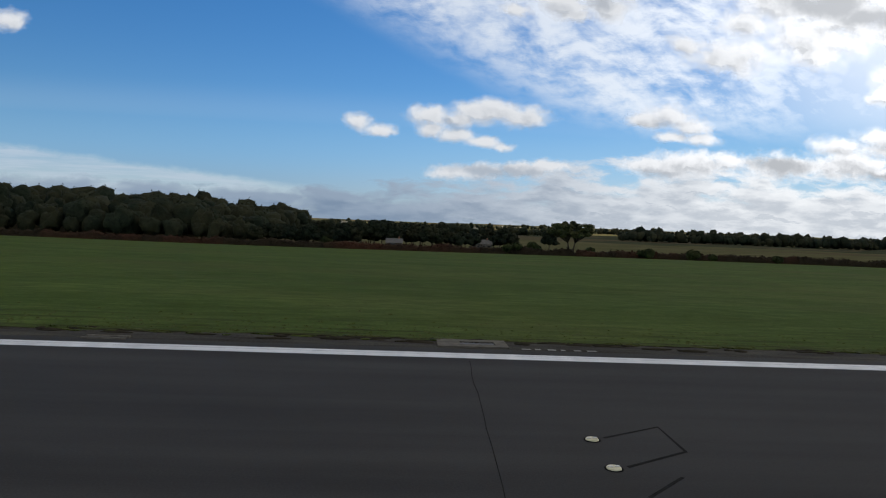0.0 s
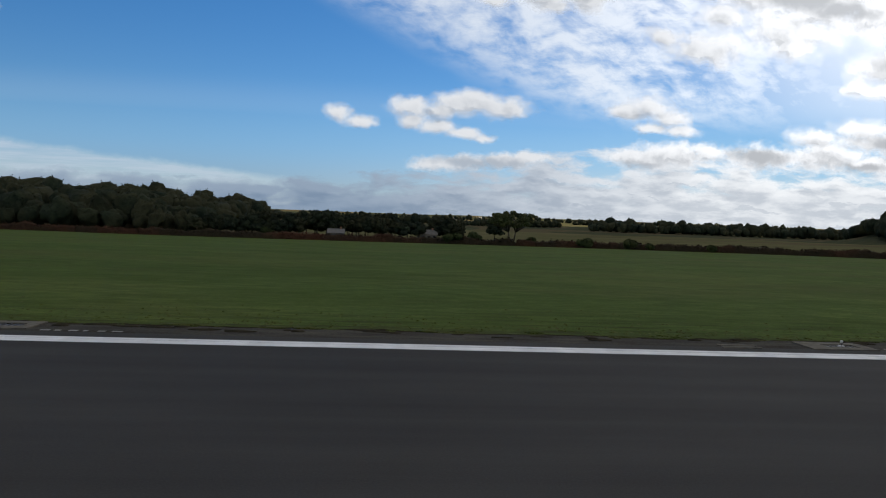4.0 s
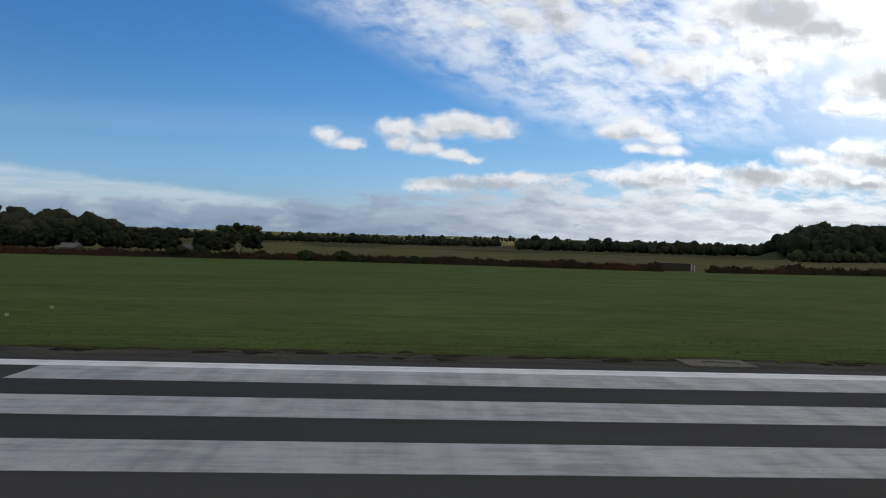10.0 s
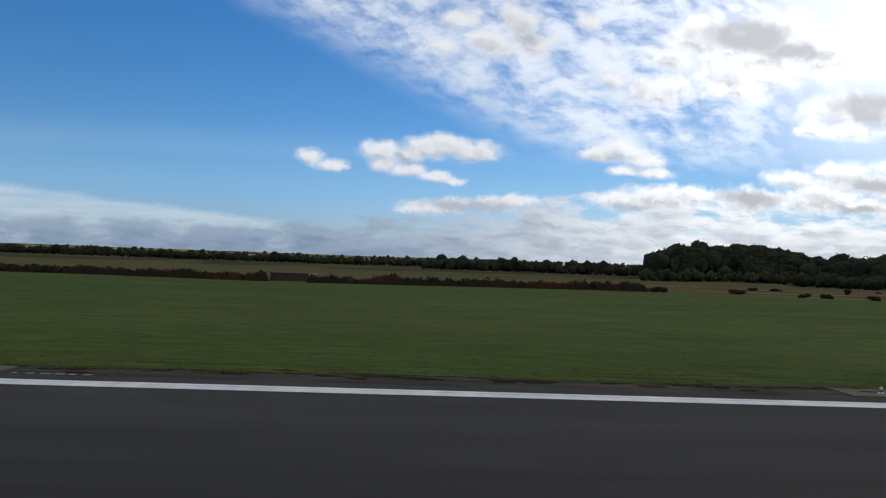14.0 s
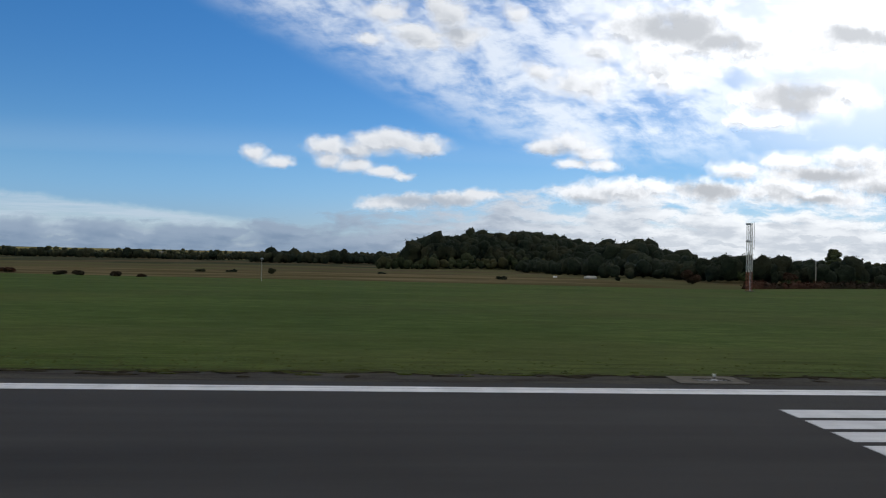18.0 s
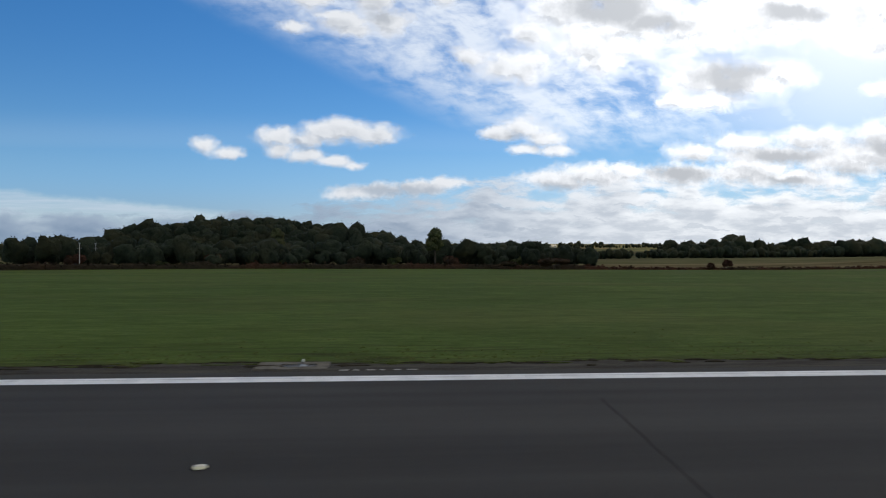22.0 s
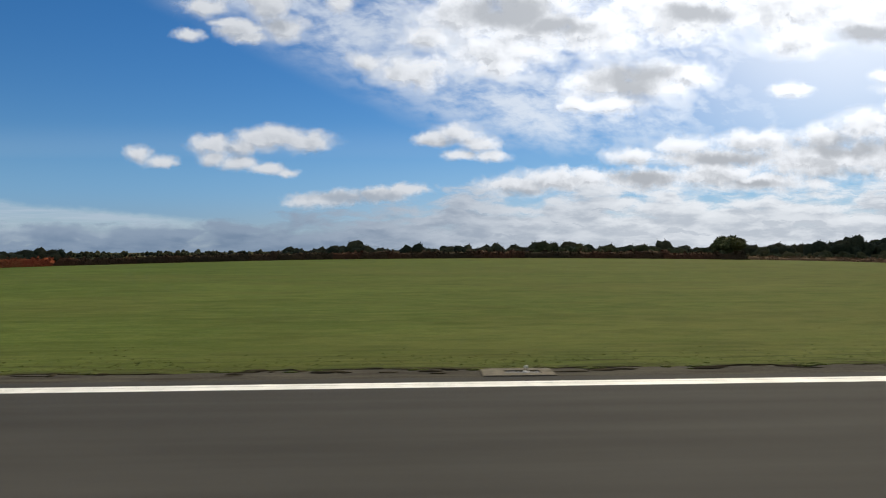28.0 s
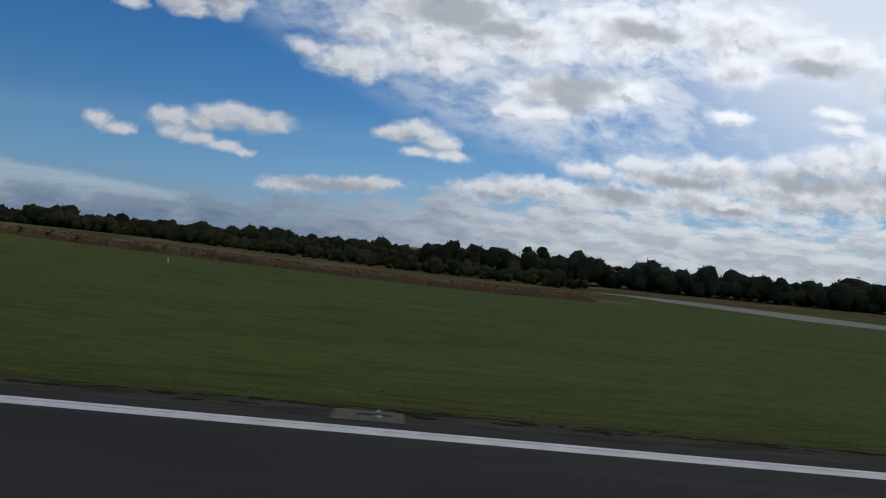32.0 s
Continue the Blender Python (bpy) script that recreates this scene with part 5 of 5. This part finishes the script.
# white sheeting and a trough out in the rough pasture
t = root("sheeted_stack", spot(484.0, 225, land(484.0, 225)), "long low stack under white plastic sheeting at the field edge", "stack")
bm = box_bm(4.4, 1.6, 0.9, (0, 0, -0.1), 0.25)
box_bm(3.4, 1.2, 0.35, (0.2, 0, 0.65), 0.15, bm)
part("sheet", bm_mesh("sheet", bm, DULL_WHITE, True), t, label="creased white plastic sheet")
part("weight", bm_mesh("weight", box_bm(4.9, 0.3, 0.22, (0, -0.95, -0.1), 0.08), BARK), t, label="dark weight along the sheet's foot")
t = root("field_trough", spot(470.5, 222, land(470.5, 222)), "small pale trough standing in the rough pasture", "trough")
part("tank", bm_mesh("tank", box_bm(1.3, 0.7, 0.6, (0, 0, 0.15), 0.05), WHITE_PAINT), t)
for lx in (-0.5, 0.5):
    part("leg", bm_mesh("leg", box_bm(0.12, 0.6, 0.4, (lx, 0, -0.2)), CONCRETE), t)


def pole(x, y, h, label, r=0.12, bar=False):
    t = root("pole", spot(x, y, land(x, y)), label, "pole", "thin field poles")
    part("shaft", bm_mesh("shaft", rod_bm((0, 0, -0.3), (0, 0, h), r, r * 0.6, 8), DULL_WHITE), t)
    part("head", bm_mesh("head", box_bm(0.5, 0.3, 0.3, (0, 0, h - 0.1), 0.03), STEEL), t, label="grey metal head")
    if bar:
        part("crossbar", bm_mesh("crossbar", rod_bm((-0.7, 0, h * 0.8), (0.7, 0, h * 0.8), 0.05), STEEL), t, label="grey crossbar")


pole(388.0, 134, 4.6, "thin pale pole standing at the grass edge", 0.06)
pole(544.1, 190, 7.0, "thin pale pole before the wooded hill", 0.12, True)
pole(537, 215, 7.0, "thin pale pole before the wooded hill", 0.10, True)
t = root("marker_post", spot(1210, 125, land(1210, 125)), "short white marker post in the grass", "post")
part("post", bm_mesh("post", box_bm(0.2, 0.14, 1.2, (0, 0, -0.1), 0.03), WHITE_PAINT), t)
part("cap", bm_mesh("cap", box_bm(0.24, 0.18, 0.1, (0, 0, 1.1), 0.02), DARK_STEEL), t, label="dark cap")

# ------------------------------------------------------------------ buildings
def dark_shed():
    y = 194.0
    z = land(200, y)
    t = root("shed", spot(200.6, y + 2.6, z), "long low dark slatted shed with a brick end", "shed")
    part("wall", bm_mesh("wall", box_bm(11.4, 4.6, 2.6, (0.1, 0, -0.3), 0.03), BARK), t, label="dark wall")
    slat = bm_mesh("slat", box_bm(11.4, 0.05, 0.16, (0.1, -2.33, 0)), BARK)
    for k in range(8):
        part("slat", slat, t, (0, 0, 0.05 + 0.28 * k))
    part("roof", bm_mesh("roof", box_bm(12.0, 5.2, 0.16, (0.1, 0, 2.3), 0.03), BARK), t, label="flat dark roof")
    part("corner_post", bm_mesh("corner_post", box_bm(0.3, 0.3, 2.7, (6.1, -2.5, -0.3), 0.03), WHITE_PAINT), t, label="white corner post")
    part("corner_post", bm_mesh("corner_post", box_bm(0.25, 0.3, 2.4, (7.0, -2.5, -0.3), 0.03), WHITE_PAINT), t, label="white corner post")
    part("brick_end", bm_mesh("brick_end", box_bm(1.5, 7.0, 2.7, (6.6, 1.3, -0.3), 0.02), WALL_BRICK), t, label="brown brick end wall")


dark_shed()


def house(x, y, w, d, eaves, ridge, label, wall, turn=0.0):
    t = root("house", spot(x, y, land(x, y), turn), label, "house")
    part("wall", bm_mesh("wall", box_bm(w, d, eaves + 0.5, (0, 0, -0.5), 0.02), wall), t)
    vs = [(-w / 2 - 0.3, -d / 2 - 0.3, eaves - 0.1), (w / 2 + 0.3, -d / 2 - 0.3, eaves - 0.1), (w / 2 + 0.3, d / 2 + 0.3, eaves - 0.1), (-w / 2 - 0.3, d / 2 + 0.3, eaves - 0.1), (-w / 2 - 0.3, 0, ridge), (w / 2 + 0.3, 0, ridge)]
    roof = part("roof", mesh_from("roof", vs, [(0, 1, 5, 4), (2, 3, 4, 5), (0, 4, 3), (1, 2, 5), (0, 3, 2, 1)], ROOF_GREY), t, label="grey pitched roof")
    part("chimney", bm_mesh("chimney", box_bm(0.6, 0.6, 1.3, (w * 0.3, 0, ridge - 0.6), 0.03), WALL_BRICK), roof)
    pane = bm_mesh("window", box_bm(0.9, 0.06, 1.0, (0, -d / 2 - 0.02, 0.9), 0.01), WINDOW_DARK)
    for k in range(3):
        part("window", pane, t, (-w * 0.32 + w * 0.32 * k, 0, 0), "dark window pane")


house(-5.5, 246, 6.0, 5.0, 2.6, 4.2, "dull rendered cottage showing between the hedgerow trees", WALL_DULL)
house(30, 262, 7.0, 5.0, 2.6, 4.4, "dull grey farm outbuilding behind the hedge", WALL_DULL, 10)
house(206, 1190, 22, 14, 7, 11, "dull farm shed far across the fields", WALL_DULL)
for x, y in ((640, 1700), (760, 1800), (820, 1750), (-160, 1600), (180, 1750), (260, 1800), (960, 1750), (1040, 1700)):
    house(x, y, 16, 10, 6, 10, "pale house in the far village", WALL_CREAM, x % 30)

# pale perimeter track beyond the end of the bracken
def track():
    far = [(1337, 299.5), (1361, 305), (1380, 300), (1402, 284), (1425, 267), (1444, 244), (1466, 212), (1500, 160)]
    near = [(1339, 297), (1353, 287), (1363, 267), (1380, 246), (1395, 222), (1408, 198), (1424, 165), (1450, 110)]
    verts, faces = [], []
    for f, q in zip(far, near):
        for k in range(5):
            x, y = (q[0] + (f[0] - q[0]) * k / 4, q[1] + (f[1] - q[1]) * k / 4)
            verts.append((x, y, land(x, y) + 0.12))
    for i in range(len(far) - 1):
        faces += [(5 * i + k, 5 * i + 5 + k, 5 * i + 6 + k, 5 * i + 1 + k) for k in range(4)]
    solid("road", mesh_from("road", verts, faces, TRACK_GREY), spot(0, 0), "broad pale worn concrete perimeter track", "road", kind="structure")


track()

# ------------------------------------------------------------------ tufts along the grass edge
def tufts():
    n = 42000
    g = np.random.default_rng(5)
    x = g.uniform(-60, 1340, n)
    y = 24.15 + np.abs(g.normal(0, 1.0, n)) ** 1.5 * 1.6
    h = g.uniform(0.02, 0.06, n)
    w = g.uniform(0.03, 0.16, n)
    z = np.array([land(a, b) for a, b in zip(x, y)])
    lean = g.normal(0, 0.06, (n, 2))
    p = np.stack([np.column_stack([x - w, y, z - 0.02]), np.column_stack([x + w, y + g.normal(0, 0.05, n), z - 0.02]), np.column_stack([x + lean[:, 0], y + 0.22 + lean[:, 1], z + h])], 1).reshape(-1, 3)
    solid("grass", mesh_big("grass", p, np.arange(3 * n).reshape(-1, 3), TUFT), spot(0, 0), "rough uncut grass tufts along the runway shoulder", "grass", kind="stuff")


def clods():
    """Ragged turf and soil along the line where the grass meets the shoulder."""
    base = bmesh.new()
    bmesh.ops.create_icosphere(base, subdivisions=1, radius=1.0)
    core = np.array([v.co[:] for v in base.verts])
    tri = np.array([[v.index for v in f.verts] for f in base.faces])
    base.free()
    g = np.random.default_rng(9)
    for name, mat, label, count, y0, spread in (("turf_clump", TUFT, "ragged turf clumps creeping over the shoulder", 1500, 24.35, 0.2), ("soil_clod", SOIL, "dark soil and moss clods on the shoulder", 1300, 24.0, 0.28)):
        vs, ts = [], []
        for k in range(count):
            x, y = g.uniform(-60, 1340), y0 + g.normal(0, spread) + 0.45 * noise.noise((k * 0.1, 0, 5))
            size = (g.uniform(0.15, 0.8), g.uniform(0.08, 0.25), g.uniform(0.02, 0.07))
            vs.append(core * size * g.uniform(0.75, 1.25, (len(core), 1)) + (x, y, land(x, y) + 0.015))
            ts.append(tri + k * len(core))
        solid(name, mesh_big(name, np.concatenate(vs), np.concatenate(ts), mat), spot(0, 0), label, "turf", kind="stuff")


def turf_lip():
    """The broken edge of the turf, a hand high above the shoulder, bare earth in front."""
    verts, faces, index, x, k = [], [], [], -70.0, 0
    while x < 1345:
        wob = 0.45 * noise.noise((x * 0.12, 0, 5)) + 0.3 * noise.noise((x * 0.6, 0, 9)) + 0.12 * noise.noise((x * 2.3, 0, 2))
        high = 0.035 + 0.07 * noise.noise((x * 0.35, 3, 1)) + 0.05 * noise.noise((x * 1.9, 3, 7))
        y, h = 24.2 + wob, max(high, 0.012)
        for dy, dz in ((0, -0.05), (0.05, h), (0.35, h * 0.8), (1.6, -0.02)):
            verts.append((x, y + dy, land(x, y + dy) + dz))
        if k:
            a = 4 * k
            faces += [(a - 4 + j, a + j, a + j + 1, a - 3 + j) for j in range(3)]
            index += [1, 0, 0]
        k += 1
        x += 0.45
    solid("turf_edge", mesh_from("turf_edge", verts, faces, [GRASS, SOIL], index), spot(0, 0), "ragged raised turf edge with bare dark earth", "turf", kind="structure")


SOIL = surface("dark_damp_soil", (0.027, 0.024, 0.017), (0.056, 0.049, 0.035), 2.0, 1.0, gloss=0.0)
TUFT = foliage("tuft_grass", (0.044, 0.062, 0.014), (0.084, 0.106, 0.025), (0.075, 0.072, 0.024), 0.5, 0.3)
turf_lip()
tufts()
clods()

# thin unseen cloud sheet added overhead to shade the ground, with a sun gap
def overhead_shade_cloud():
    m = bpy.data.materials.new("overhead_shade_cloud")
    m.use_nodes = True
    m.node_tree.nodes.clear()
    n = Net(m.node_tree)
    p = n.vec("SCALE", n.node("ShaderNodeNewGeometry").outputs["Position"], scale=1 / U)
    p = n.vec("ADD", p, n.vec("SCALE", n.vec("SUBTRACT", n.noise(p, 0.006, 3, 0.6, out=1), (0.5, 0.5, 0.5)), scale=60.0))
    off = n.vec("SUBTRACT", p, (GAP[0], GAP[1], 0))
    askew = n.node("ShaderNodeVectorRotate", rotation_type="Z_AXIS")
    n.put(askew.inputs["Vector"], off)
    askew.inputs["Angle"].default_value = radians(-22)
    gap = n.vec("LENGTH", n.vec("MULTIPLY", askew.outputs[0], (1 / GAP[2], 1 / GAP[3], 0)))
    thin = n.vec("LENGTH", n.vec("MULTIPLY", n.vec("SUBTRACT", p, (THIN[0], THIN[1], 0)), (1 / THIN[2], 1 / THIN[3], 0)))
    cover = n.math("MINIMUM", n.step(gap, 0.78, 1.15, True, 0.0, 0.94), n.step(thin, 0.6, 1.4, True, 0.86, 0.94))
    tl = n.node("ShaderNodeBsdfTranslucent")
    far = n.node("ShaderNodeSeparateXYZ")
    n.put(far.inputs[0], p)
    # dimmer in the west, so that less light reaches the ground there
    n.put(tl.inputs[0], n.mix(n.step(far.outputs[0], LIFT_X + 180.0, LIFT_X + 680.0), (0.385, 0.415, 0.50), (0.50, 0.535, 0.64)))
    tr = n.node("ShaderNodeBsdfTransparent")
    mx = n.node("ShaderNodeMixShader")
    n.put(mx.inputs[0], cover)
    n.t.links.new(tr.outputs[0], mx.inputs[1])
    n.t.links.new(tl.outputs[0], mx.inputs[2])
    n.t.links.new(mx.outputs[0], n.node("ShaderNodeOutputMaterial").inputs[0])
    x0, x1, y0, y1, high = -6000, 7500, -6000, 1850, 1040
    me = mesh_from("overhead_shade_cloud", [(x0, y0, high), (x1, y0, high), (x1, y1, high), (x0, y1, high)], [(0, 1, 2, 3)], m)
    solid("overhead_shade_cloud", me, spot(0, 0), "unseen grey cloud sheet added overhead to shade the ground, with a gap", "sky", kind="structure")


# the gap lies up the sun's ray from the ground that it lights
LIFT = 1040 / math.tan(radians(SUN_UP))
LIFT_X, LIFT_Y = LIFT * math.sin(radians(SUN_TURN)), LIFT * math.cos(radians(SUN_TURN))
# thinned patch, placed to brighten the ground short of the gap
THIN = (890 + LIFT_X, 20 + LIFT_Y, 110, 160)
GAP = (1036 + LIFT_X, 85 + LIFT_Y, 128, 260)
overhead_shade_cloud()
